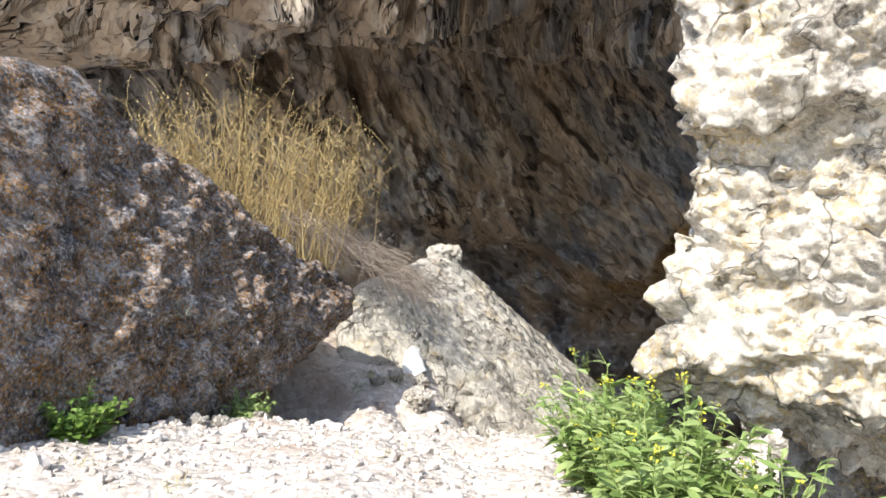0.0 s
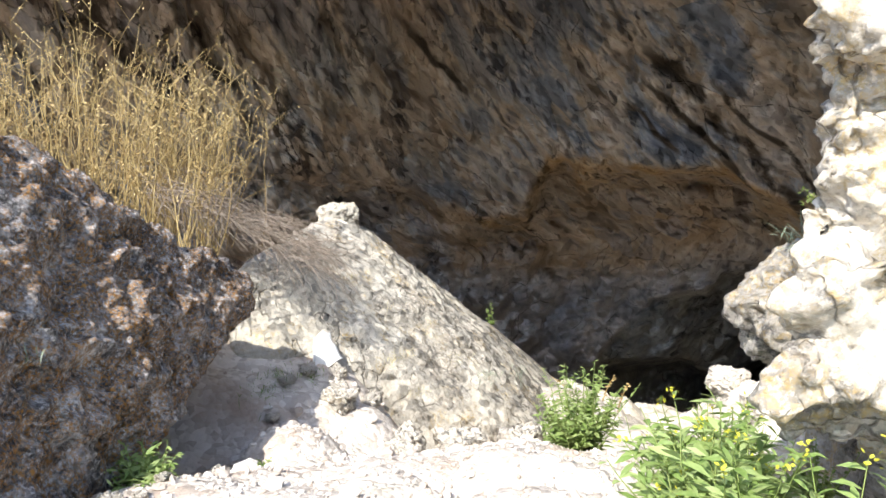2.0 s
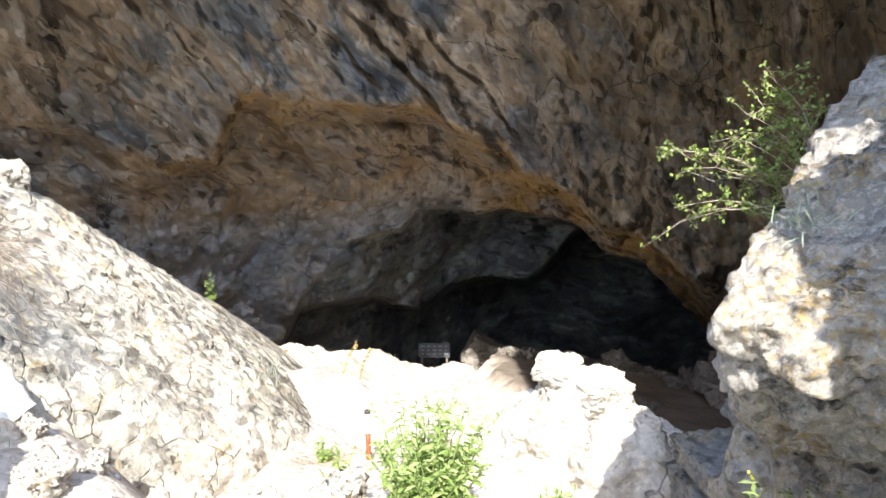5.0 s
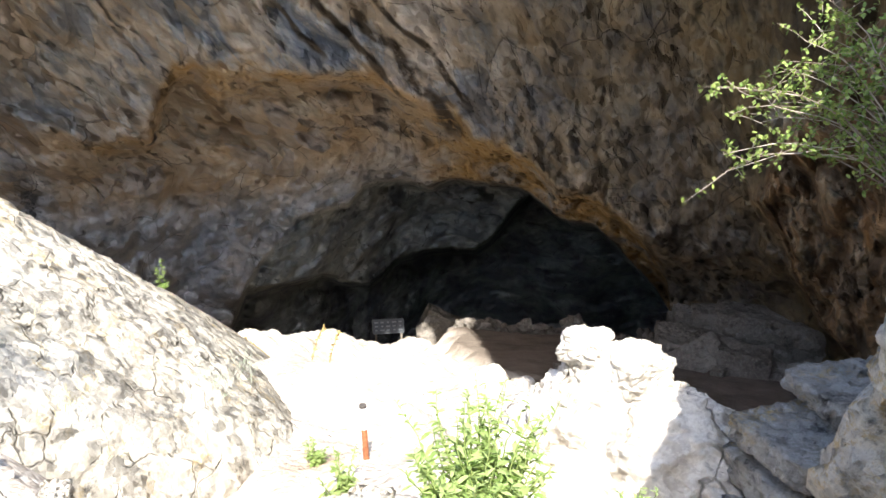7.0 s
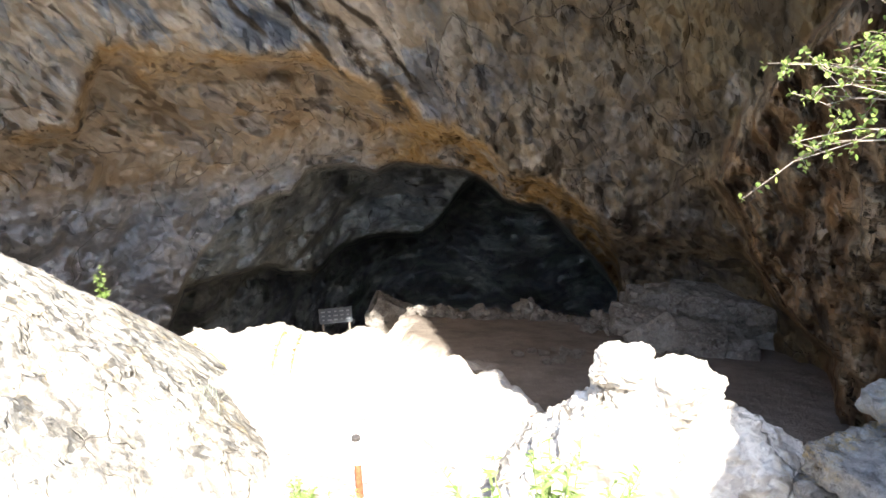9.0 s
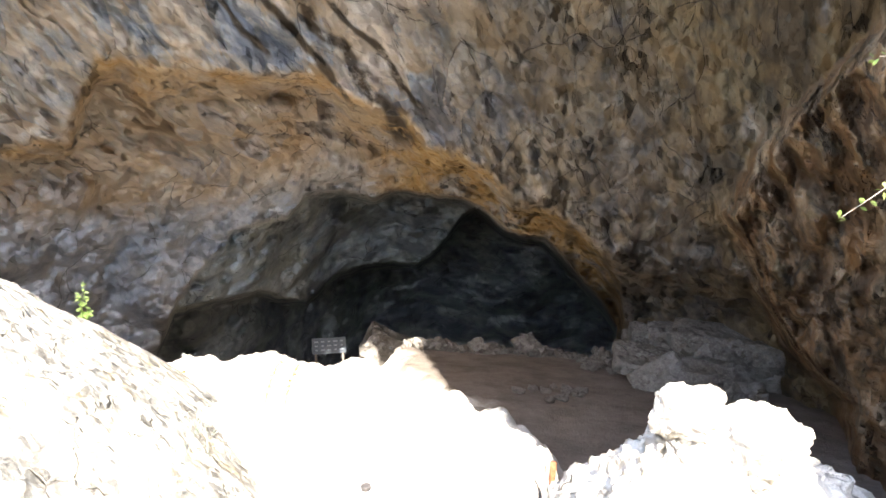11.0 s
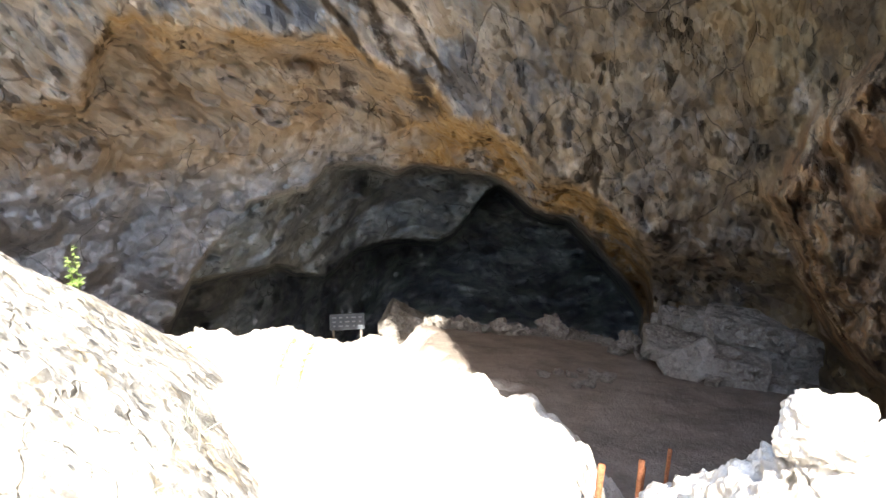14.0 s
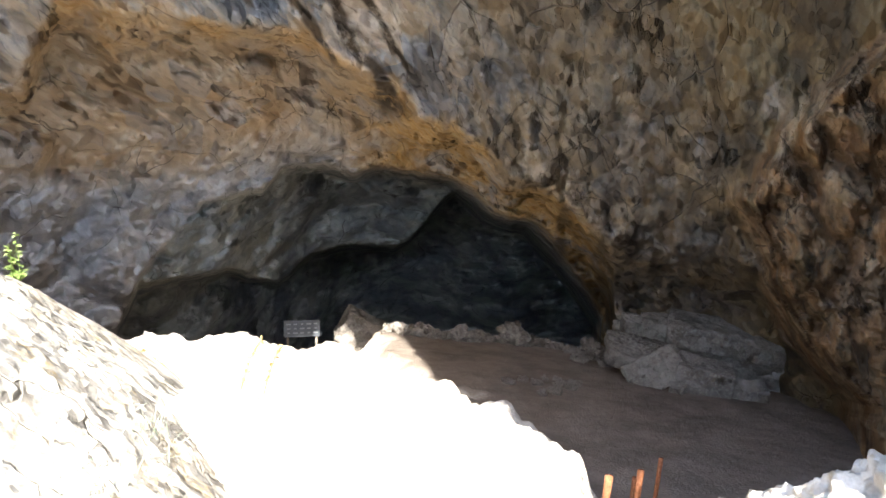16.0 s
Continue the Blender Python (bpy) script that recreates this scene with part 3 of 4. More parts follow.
def lump(centre, planes, level=6, amp=0.12, scale=0.6, sharp=10, seed=0, strata=0.0, keep=0.0):
    """A rock cut by planes, each given by a point on it and its outward normal; rough by broken facets."""
    dirs, faces = sphere(level)
    c = np.array(centre, float)
    total, normals = np.zeros(len(dirs)), np.zeros((len(dirs), 3))
    for point, normal in planes:
        n = np.array(normal, float)
        n /= np.linalg.norm(n)
        d = max(0.05, float((np.array(point) - c) @ n))
        weight = np.clip(dirs @ n / d, 0, None) ** sharp
        total += weight
        normals += weight[:, None] * n
    r = total ** (-1 / sharp)
    p = c + dirs * r[:, None]
    normals /= np.linalg.norm(normals, axis=1)[:, None] + 1e-9
    normals = 0.8 * normals + 0.2 * dirs
    bent = p + 0.08 * scale * fractal(p, scale * 0.6, 3, seed=seed + 8)[:, None]
    s1, b1 = facets(bent, scale, seed)
    s2, b2 = facets(bent * (1, 1, 1.4), scale * 0.36, seed + 3)
    s3, b3 = facets(bent * (1, 1, 1.4), scale * 0.13, seed + 4)
    push = amp * (0.8 * fractal(p, scale * 2.2, 3, seed=seed) + 0.8 * b1 + 0.8 * s1 + 0.75 * b2 + 0.8 * s2 + 0.4 * b3 + 0.45 * s3 + 0.25 * fractal(p, scale * 0.3, 5, 0.68, seed=seed + 1) - 0.6)
    if strata:
        z = p[:, 2] + 0.12 * fractal(p, scale * 2, 3, seed=seed + 5)
        push += strata * (np.abs(((z * 3.1) % 1.0) - 0.5) * 2 - 0.6) * np.clip(1.2 - np.abs(dirs[:, 2]), 0, 1)
    return p + normals * push[:, None], faces


def box_planes(c, sx, sy, sz, turn=0.0, tilt=0.0, lean=0.0):
    m = Euler((radians(tilt), radians(lean), radians(turn))).to_matrix()
    out = []
    for axis, s in ((0, sx), (1, sy), (2, sz)):
        for sign in (-1, 1):
            n = Vector((0, 0, 0))
            n[axis] = sign
            n = m @ n
            out.append((tuple(Vector(c) + n * s / 2), tuple(n)))
    return out


def rock_of(name, lumps, material):
    verts, faces, base = [], [], 0
    for v, f in lumps:
        verts.append(v)
        faces.append(f + base)
        base += len(v)
    return mesh_of(name, np.concatenate(verts), np.concatenate(faces), material)


def boulder(name, lumps, material, label, category="boulder", group="", piece="rock_mass"):
    """One rock, or several masses of rock grown together as parts of one thing."""
    if len(lumps) == 1:
        return tagged(new(name, rock_of(name, lumps, material)), label, category, group)
    thing = new(name)
    for one in lumps:
        new(piece, rock_of(piece, [one], material)).parent = thing
    return tagged(thing, label, category, group)


# lichen-covered boulder beside the path
c = (-2.6, 7.0, 0.0)
boulder("boulder", [lump(c, [
    ((-1.77, 6.3, 0.7), (0.868, -0.257, 0.425)), ((-1.66, 5.92, -0.15), (0.93, -0.37, -0.05)), ((-1.77, 7.14, 1.2), (0.09, 0.565, 0.82)),
    ((-0.72, 8.5, 0.0), (0.75, 0.65, -0.1)), ((-2.9, 5.9, 2.3), (-0.3, 0.0, 0.95)), ((-1.25, 7.9, -0.2), (0.6, 0.1, -0.8)),
    ((-5.5, 7, 0), (-1, 0, 0)), ((-3.0, 2.6, 0), (-0.2, -1, 0)), ((-3, 9.6, 0), (-0.2, 1, 0)), ((-2.6, 7, -1.5), (0, 0, -1))],
    7, 0.085, 0.6, 20, 1)], LICHEN_ROCK, "large dark lichen-crusted limestone boulder beside the gravel path")

# sloping pale slab between the boulder and the bank
c = (0.6, 11.6, -1.8)
boulder("rock_slab", [lump(c, [
    ((0.5, 10.4, -0.72), (0.576, -0.43, 0.694)), ((0.25, 9.45, -1.3), (0.35, -0.86, 0.3)), ((2.4, 10.5, -2.3), (0.85, -0.3, 0.42)), ((1.86, 10.29, -1.65), (0.727, -0.065, 0.683)),
    ((0.0, 11.88, 0.3), (0.1, 0.66, 0.74)), ((-0.04, 11.85, 0.3), (-0.5, 0.2, 0.85)), ((-1.6, 10.5, -1), (-1, -0.2, 0.1)),
    ((3.9, 15.6, -3.6), (0.6, 0.8, 0)), ((0.6, 11.6, -4), (0, 0, -1))],
    7, 0.04, 0.9, 16, 4), lump((0.02, 11.75, 0.25), box_planes((0.02, 11.75, 0.25), 0.5, 0.42, 0.34, 20), 5, 0.025, 0.25, 5, 5)],
    SLAB_ROCK, "pale tilted limestone slab leaning down towards the cave")

# pale outcrop on the other side of the path: base, wall, jutting upper block, and unseen masses added above to block
# sun
NOSE = [((2.3, 4.35, 1), (-0.3, 0.95, 0)), ((4.4, 4, 1), (1, 0, 0))]
boulder("rock_outcrop", [
    lump((2.3, 4.0, 0.85), NOSE + [((0.97, 4.05, 0.9), (-0.95, -0.1, 0.1)), ((1.5, 3.55, 0.9), (-0.45, -0.9, 0.12)), ((2, 4, 1.3), (0, 0, 1)), ((1.6, 3.7, 0.32), (-0.3, -0.4, -0.85))], 7, 0.115, 0.6, 12, 7),
    lump((2.35, 4.05, 1.45), NOSE + [((1.3, 3.95, 1.5), (-0.97, -0.2, 0)), ((1.6, 3.6, 1.5), (-0.4, -0.9, 0)), ((2, 4, 2.0), (0, 0, 1)), ((2, 4, 0.9), (0, 0, -1))], 7, 0.1, 0.5, 12, 8),
    lump((2.3, 3.95, 2.25), NOSE + [((1.1, 3.95, 2.1), (-0.95, -0.2, 0.05)), ((1.5, 3.45, 2.2), (-0.35, -0.94, 0)), ((2, 4, 2.95), (0, 0, 1)), ((1.5, 3.6, 1.72), (0.15, -0.1, -0.98))], 7, 0.115, 0.6, 10, 9),
    # Masses out of view, added to keep the sun off cave floor and wall.
    lump((4.6, 4.3, 5.0), box_planes((4.6, 4.3, 5.0), 3.6, 1.9, 6.0), 5, 0.3, 1.0, 9, 10),
    lump((11.4, 4.3, 12.0), box_planes((11.4, 4.3, 12.0), 16.4, 2.0, 11.0), 5, 0.3, 1.0, 14, 23),
    lump((14.5, 4.4, 2.5), box_planes((14.5, 4.4, 2.5), 9.0, 3.4, 13), 5, 0.4, 1.4, 9, 24),
    lump((7.4, 4.6, 2.0), box_planes((7.4, 4.4, 2.0), 6.0, 3.4, 12), 5, 0.4, 1.4, 9, 10)],
    OUTCROP_ROCK, "pale limestone outcrop with yellow lichen, beside the path, with unseen sun-blocking masses above", "rock")
boulder("rock_outcrop", [
    lump((2.9, 5.55, 0.35), [((1.86, 5.3, 0.5), (-0.9, -0.35, 0.1)), ((1.95, 5.35, 0.62), (-0.36, 0.1, 0.92)), ((2.4, 5.65, 0.3), (-0.3, 0.95, 0)), ((2.7, 4.75, 0), (-0.1, -1, 0)), ((4.6, 5.6, 0), (1, 0, 0)), ((2.0, 5.3, 0.15), (-0.66, -0.1, -0.74)), ((2.7, 5.6, 1.5), (0, 0, 1)), ((2.9, 5.6, -1.2), (0, 0, -1))], 7, 0.07, 0.5, 11, 11),
    lump((3.6, 5.2, -2.3), box_planes((3.6, 5.2, -2.3), 2.2, 1.2, 4.2, -10), 6, 0.1, 0.5, 9, 12),
    lump((8.0, 5.6, 0.2), box_planes((8.0, 5.6, 0.2), 2.0, 1.8, 5.6, -20, 0, 6), 6, 0.2, 0.6, 9, 21)],
    CRUSTED_ROCK, "grey limestone outcrop with orange lichen, beside the path", "rock")
boulder("layered_rock", [
    lump((4.25, 6.1, -1.08), box_planes((4.25, 6.1, -1.08), 1.3, 0.7, 0.16, -24, 0, 3), 6, 0.03, 0.22, 16, 16),
    lump((3.95, 6.2, -1.3), box_planes((3.95, 6.2, -1.3), 1.5, 0.7, 0.2, -22, 0, 3), 6, 0.03, 0.22, 16, 13),
    lump((3.97, 6.2, -1.58), box_planes((3.97, 6.2, -1.58), 1.45, 0.74, 0.24, -26, 0, 2), 6, 0.035, 0.25, 14, 14),
    lump((3.92, 6.2, -1.92), box_planes((3.92, 6.2, -1.92), 1.6, 0.8, 0.32, -20, 0, 3), 6, 0.04, 0.28, 12, 27),
    lump((3.9, 6.2, -2.4), box_planes((3.9, 6.2, -2.4), 1.7, 1.0, 0.6, -24), 6, 0.05, 0.3, 10, 15),
    lump((4.15, 6.1, -2.6), box_planes((4.15, 6.1, -2.6), 1.2, 0.56, 2.9, -24), 5, 0.03, 0.5, 9, 28),
    lump((4.1, 6.1, -4.1), box_planes((4.1, 6.1, -4.1), 2.0, 1.4, 3.2, -24), 5, 0.1, 0.5, 9, 22)],
    GREY_ROCK, "layered blue-grey limestone ledges at the foot of the outcrop", "rock", piece="ledge")
ACROSS, FRONT = Vector((-0.49, 0.87, 0)), Vector((-0.87, -0.49, 0))
HEAD = Vector((3.34, 7.82, -0.93))
boulder("boulder", [
    lump(HEAD - Vector((0, 0, 0.12)), box_planes(HEAD - Vector((0, 0, 0.13)), 0.34, 0.36, 0.26, 20, 0, 5), 6, 0.03, 0.25, 4, 17),
    lump(HEAD - ACROSS * 0.34 - Vector((0, 0, 0.24)), box_planes(HEAD - ACROSS * 0.34 - Vector((0, 0, 0.26)), 0.5, 0.44, 0.36, -20, 0, 10), 6, 0.03, 0.25, 4, 18),
    lump(HEAD - Vector((0, 0, 0.9)), [(HEAD + ACROSS * 0.1 - Vector((0, 0, 0.14)), ACROSS * 0.8 + Vector((0, 0, 0.6))), (HEAD - ACROSS * 0.5 - Vector((0, 0, 0.22)), Vector((0, 0, 0.78)) - ACROSS * 0.62),
        (HEAD + FRONT * 0.14 - Vector((0, 0, 0.15)), FRONT * 0.85 + Vector((0, 0, 0.5))), (HEAD - FRONT * 0.16 - Vector((0, 0, 0.15)), Vector((0, 0, 0.5)) - FRONT * 0.85),
        (HEAD - Vector((0, 0, 0.1)), (0, 0, 1)), (HEAD - Vector((0, 0, 2.2)), (0, 0, -1)), (HEAD + ACROSS * 0.85 - Vector((0, 0, 1.5)), ACROSS), (HEAD - ACROSS * 1.4 - Vector((0, 0, 1.5)), -ACROSS)], 7, 0.06, 0.4, 9, 19),
    lump((3.4, 8.0, -3.9), box_planes((3.4, 8.0, -3.9), 1.5, 1.3, 3.0, -45), 5, 0.12, 0.6, 7, 25)],
    PALE_ROCK, "white limestone boulder with two rounded heads, beside the descent")


# ---- plants ----
def leaf_material(name, a, b, tip=0.25):
    n = Nodes(name)
    c = n.ramp(n.island(), [(0.1, a), (0.9, b)])
    c = n.mix(n.math("MULTIPLY", n.band(n.noise(40, 3), 0.4, 0.7), 0.35), c, b)
    m = n.done(c, 0.55, 0.35)
    t = n.t.nodes.new("ShaderNodeBsdfTranslucent")
    n.link(c, t.inputs["Color"])
    mixer = n.t.nodes.new("ShaderNodeMixShader")
    mixer.inputs[0].default_value = tip
    n.link(n.bsdf.outputs[0], mixer.inputs[1])
    n.link(t.outputs[0], mixer.inputs[2])
    n.link(mixer.outputs[0], n.t.nodes["Material Output"].inputs["Surface"])
    return m


GREEN = leaf_material("fresh_green_leaf", (0.17, 0.26, 0.06), (0.36, 0.44, 0.17), 0.35)
DEEP_GREEN = leaf_material("deep_green_leaf", (0.09, 0.17, 0.03), (0.2, 0.3, 0.06), 0.3)
SHRUB_GREEN = leaf_material("small_shrub_leaf", (0.12, 0.19, 0.04), (0.3, 0.36, 0.1), 0.3)
GREY_GREEN = leaf_material("grey_green_leaf", (0.2, 0.25, 0.17), (0.34, 0.38, 0.28), 0.2)
STEM = leaf_material("green_stem", (0.2, 0.28, 0.07), (0.3, 0.36, 0.12), 0.1)
BLOSSOM = leaf_material("yellow_bud", (0.5, 0.5, 0.05), (0.65, 0.6, 0.06), 0.2)
STRAW = leaf_material("dry_yellow_twig", (0.3, 0.205, 0.085), (0.58, 0.44, 0.2), 0.1)
TWIG = leaf_material("grey_brown_twig", (0.2, 0.15, 0.11), (0.42, 0.35, 0.28), 0.0)
DRY_GRASS = leaf_material("dry_grass", (0.36, 0.31, 0.16), (0.5, 0.44, 0.24), 0.2)

RNG = np.random.RandomState(5)


class Sprays:
    """Gathers thin stalks and leaves into meshes."""

    def __init__(self):
        self.v, self.f, self.n = [], [], 0

    def add(self, verts, faces):
        self.v.append(np.asarray(verts, float))
        self.f.append(np.asarray(faces, int) + self.n)
        self.n += len(verts)

    def stalk(self, points, r0, r1):
        pts = np.asarray(points, float)
        k = len(pts)
        d = np.gradient(pts, axis=0)
        d /= np.linalg.norm(d, axis=1)[:, None] + 1e-9
        ref = np.array([0.31, 0.17, 0.93]) if abs(d[0, 2]) < 0.8 else np.array([0.9, 0.3, 0.1])
        a = np.cross(d, ref)
        a /= np.linalg.norm(a, axis=1)[:, None] + 1e-9
        b = np.cross(d, a)
        r = np.linspace(r0, r1, k)[:, None]
        ring = [pts + r * (math.cos(t) * a + math.sin(t) * b) for t in (0, 2.094, 4.189)]
        verts = np.stack(ring, 1).reshape(-1, 3)
        faces = []
        for i in range(k - 1):
            for j in range(3):
                q = (i * 3 + j, i * 3 + (j + 1) % 3, i * 3 + 3 + (j + 1) % 3, i * 3 + 3 + j)
                faces += [(q[0], q[1], q[2]), (q[0], q[2], q[3])]
        self.add(verts, faces)

    def leaf(self, base, d, length, width, droop=0.25, fold=0.15):
        d = np.asarray(d, float)
        d = d / (np.linalg.norm(d) + 1e-9)
        s = np.cross(d, (0.05, 0.02, 1))
        s /= np.linalg.norm(s) + 1e-9
        u = np.cross(s, d)
        spin = RNG.normal(0, 0.5)
        s, u = s * math.cos(spin) + u * math.sin(spin), u * math.cos(spin) - s * math.sin(spin)
        base = np.asarray(base, float)
        rows = []
        for t, w in ((0.0, 0.06), (0.3, 0.42), (0.62, 0.5), (1.0, 0.02)):
            mid = base + d * length * t + np.array([0, 0, -droop * length * t * t])
            rows += [mid + s * width * w + u * fold * width * w, mid, mid - s * width * w + u * fold * width * w]
        faces = []
        for i in range(3):
            for j in range(2):
                q = i * 3 + j
                faces += [(q, q + 1, q + 4), (q, q + 4, q + 3)]
        self.add(rows, faces)

    def mesh(self, name, material):
        return mesh_of(name, np.concatenate(self.v), np.concatenate(self.f), material)


def part(name, sprays, material, parent, label=""):
    if not sprays.n:
        return None
    ob = new(name, sprays.mesh(name, material))
    ob.parent = parent
    ob.matrix_parent_inverse = parent.matrix_world.inverted()
    return tagged(ob, label, kind="stuff")


def holder(name, place, label, category, group=""):
    ob = new(name)
    ob.location = place
    bpy.context.view_layer.update()
    return tagged(ob, label, category, group)


def curve_points(base, lean, height, bend, k=6):
    t = np.linspace(0, 1, k)[:, None]
    wig = np.cumsum(RNG.normal(0, 0.02, (k, 3)), 0) * height
    wig[0] = 0
    return np.asarray(base) + np.asarray(lean) * height * t + np.array([0, 0, -bend]) * height * t * t + wig


def leafy_plant(place, height, spread, stems, leaves, length, width, material=GREEN, blossom=True, label="", name="leafy_plant", category="plant", group=""):
    """Upright stems, each with narrow leaves all along and small yellow buds on top."""
    thing = holder(name, place, label, category, group)
    st, lv, bl = Sprays(), Sprays(), Sprays()
    for _ in range(stems):
        ang, out = RNG.uniform(0, 6.283), RNG.uniform(0, 1) ** 0.7
        h = height * RNG.uniform(0.55, 1.0) * (1 - 0.25 * out)
        lean = np.array([math.cos(ang) * out * spread / height, math.sin(ang) * out * spread / height, 1.0])
        start = np.array(place) + (math.cos(ang) * out * spread * 0.25, math.sin(ang) * out * spread * 0.25, -0.02)
        pts = curve_points(start, lean, h, 0.1, 7)
        st.stalk(pts, 0.005 + 0.003 * height, 0.002)
        for i in range(leaves):
            t = RNG.uniform(0.08, 1.0)
            j = min(5, int(t * 6))
            at = pts[j] + (pts[j + 1] - pts[j]) * (t * 6 - j)
            turn = RNG.uniform(0, 6.283)
            size = (1.15 - 0.75 * t) * RNG.uniform(0.7, 1.25)
            lv.leaf(at, (math.cos(turn), math.sin(turn), RNG.uniform(0.1, 0.9)), length * size, width * size, RNG.uniform(0.1, 0.5))
        if blossom and RNG.uniform() < 0.35:
            for _ in range(8):
                d = RNG.normal(0, 1, 3)
                d[2] = abs(d[2])
                bl.leaf(pts[-1] + RNG.normal(0, 0.012, 3), d, 0.018, 0.012, 0)
    part("stem_mass", st, STEM, thing)
    part("foliage", lv, material, thing)
    part("bud_mass", bl, BLOSSOM, thing, "small yellow flower buds")
    return thing


def tuft(place, radius, height, blades, material=DRY_GRASS, label="dry grass tuft growing from a crack in the rock", name="grass_tuft", normal=(0, 0, 1)):
    """A tuft of thin blades."""
    lv = Sprays()
    up = np.array(normal, float)
    for _ in range(blades):
        d = up + RNG.normal(0, 0.55, 3)
        base = np.array(place) + RNG.normal(0, radius * 0.45, 3) * (1, 1, 0.25)
        lv.leaf(base, d, height * RNG.uniform(0.5, 1.1), 0.004 + 0.012 * height, RNG.uniform(0.1, 0.6))
    ob = new(name, lv.mesh(name, material))
    return tagged(ob, label, "grass", "grass tufts", "stuff")


def rest(x, y, lift=0.0):
    return (x, y, ground_at(x, y) + lift)


leafy_plant(rest(1.0, 3.25), 1.02, 0.46, 40, 28, 0.19, 0.05, label="tall green weed with yellow buds below the pale outcrop")
leafy_plant(rest(1.42, 3.05), 0.85, 0.42, 24, 24, 0.19, 0.05, label="green weed with a few yellow buds beside the path")
leafy_plant(rest(0.86, 3.85), 0.9, 0.4, 30, 26, 0.17, 0.045, label="green weed with yellow buds growing beside the path")
leafy_plant(rest(1.08, 4.35), 0.82, 0.4, 28, 26, 0.17, 0.045, label="green weed with yellow buds growing beside the path")
leafy_plant(rest(1.32, 4.8), 0.75, 0.36, 24, 24, 0.16, 0.042, label="green weed with yellow buds growing beside the path")
leafy_plant(rest(1.75, 5.0), 0.62, 0.4, 22, 22, 0.15, 0.036, label="green weed with yellow buds under the grey outcrop")
leafy_plant(rest(-2.2, 4.5), 0.42, 0.42, 34, 22, 0.1, 0.045, DEEP_GREEN, False, "low bright green weed against the dark boulder")
leafy_plant(rest(-1.55, 6.0), 0.36, 0.36, 30, 18, 0.13, 0.03, GREEN, False, "low fern-like green plant at the boulder's foot")
leafy_plant(rest(-1.0, 7.0), 0.12, 0.18, 14, 10, 0.07, 0.02, GREEN, False, "small green plant in the gravel")
leafy_plant(rest(1.5, 7.0), 0.86, 0.5, 54, 34, 0.12, 0.03, GREEN, False, "bushy bright green weed on the sunlit ledge")
leafy_plant(rest(1.95, 6.4), 0.3, 0.22, 14, 14, 0.09, 0.022, GREEN, False, "small green weed on the sunlit ledge")
leafy_plant(rest(1.9, 8.9), 0.5, 0.25, 10, 16, 0.1, 0.03, GREEN, False, "thin green weed beside the rusty rod")


def dry_bush():
    """Upright straw-coloured twigs behind the boulder."""
    place = rest(-2.3, 9.6)
    thing = holder("dry_shrub", place, "dry straw-coloured broom shrub with bare upright twigs", "shrub")
    st, bud = Sprays(), Sprays()
    for _ in range(250):
        u = RNG.uniform(0, 1) ** 0.9
        x, y = -3.7 + 2.4 * u + RNG.normal(0, 0.15), 9.45 + RNG.normal(0, 0.35)
        z = max(ground_at(x, y), 0.55 - 0.2 * u) - 0.05
        h = (2.1 - 1.1 * abs(u - 0.45)) * (0.45 + 0.65 * RNG.uniform(0, 1) ** 0.6)
        pts = curve_points((x, y, z), (RNG.normal(0.06 + 0.3 * (u - 0.45), 0.17), RNG.normal(0, 0.17), 1), h, 0.06, 8)
        st.stalk(pts, 0.006, 0.002)
        for _ in range(6):
            j = RNG.randint(2, 8)
            tw = curve_points(pts[j], (RNG.normal(0, 0.6), RNG.normal(0, 0.6), 0.8), RNG.uniform(0.1, 0.45), 0.05, 5)
            st.stalk(tw, 0.003, 0.0012)
            for q in tw[1:]:
                bud.leaf(q, RNG.normal(0, 1, 3), 0.024, 0.013, 0)
                bud.leaf(q + RNG.normal(0, 0.01, 3), RNG.normal(0, 1, 3), 0.02, 0.012, 0)
    part("twig_mass", st, STRAW, thing)
    part("bud_mass", bud, STRAW, thing)
    thing = holder("twig_tangle", (-0.6, 9.45, -0.3), "sprawling tangle of dead grey-brown twigs on the slab", "shrub")
    st, side = Sprays(), Sprays()
    for _ in range(420):
        x, y = RNG.uniform(-2.0, -0.4), RNG.uniform(8.9, 10.0)
        z = 0.65 - 0.55 * (x + 1.2) + RNG.normal(0, 0.08)
        pts = curve_points((x, y, z), (RNG.uniform(0.3, 1.1), RNG.normal(-0.1, 0.3), RNG.uniform(-0.2, 0.35)), RNG.uniform(0.4, 0.85), RNG.uniform(0.4, 0.85), 7)
        st.stalk(pts, 0.004, 0.0015)
        tw = curve_points(pts[3], RNG.normal(0, 0.6, 3), 0.3, 0.2, 4)
        side.stalk(tw, 0.0025, 0.0012)
    part("stem_mass", st, TWIG, thing)
    part("twig_mass", side, TWIG, thing, "thin grey side twigs")


dry_bush()


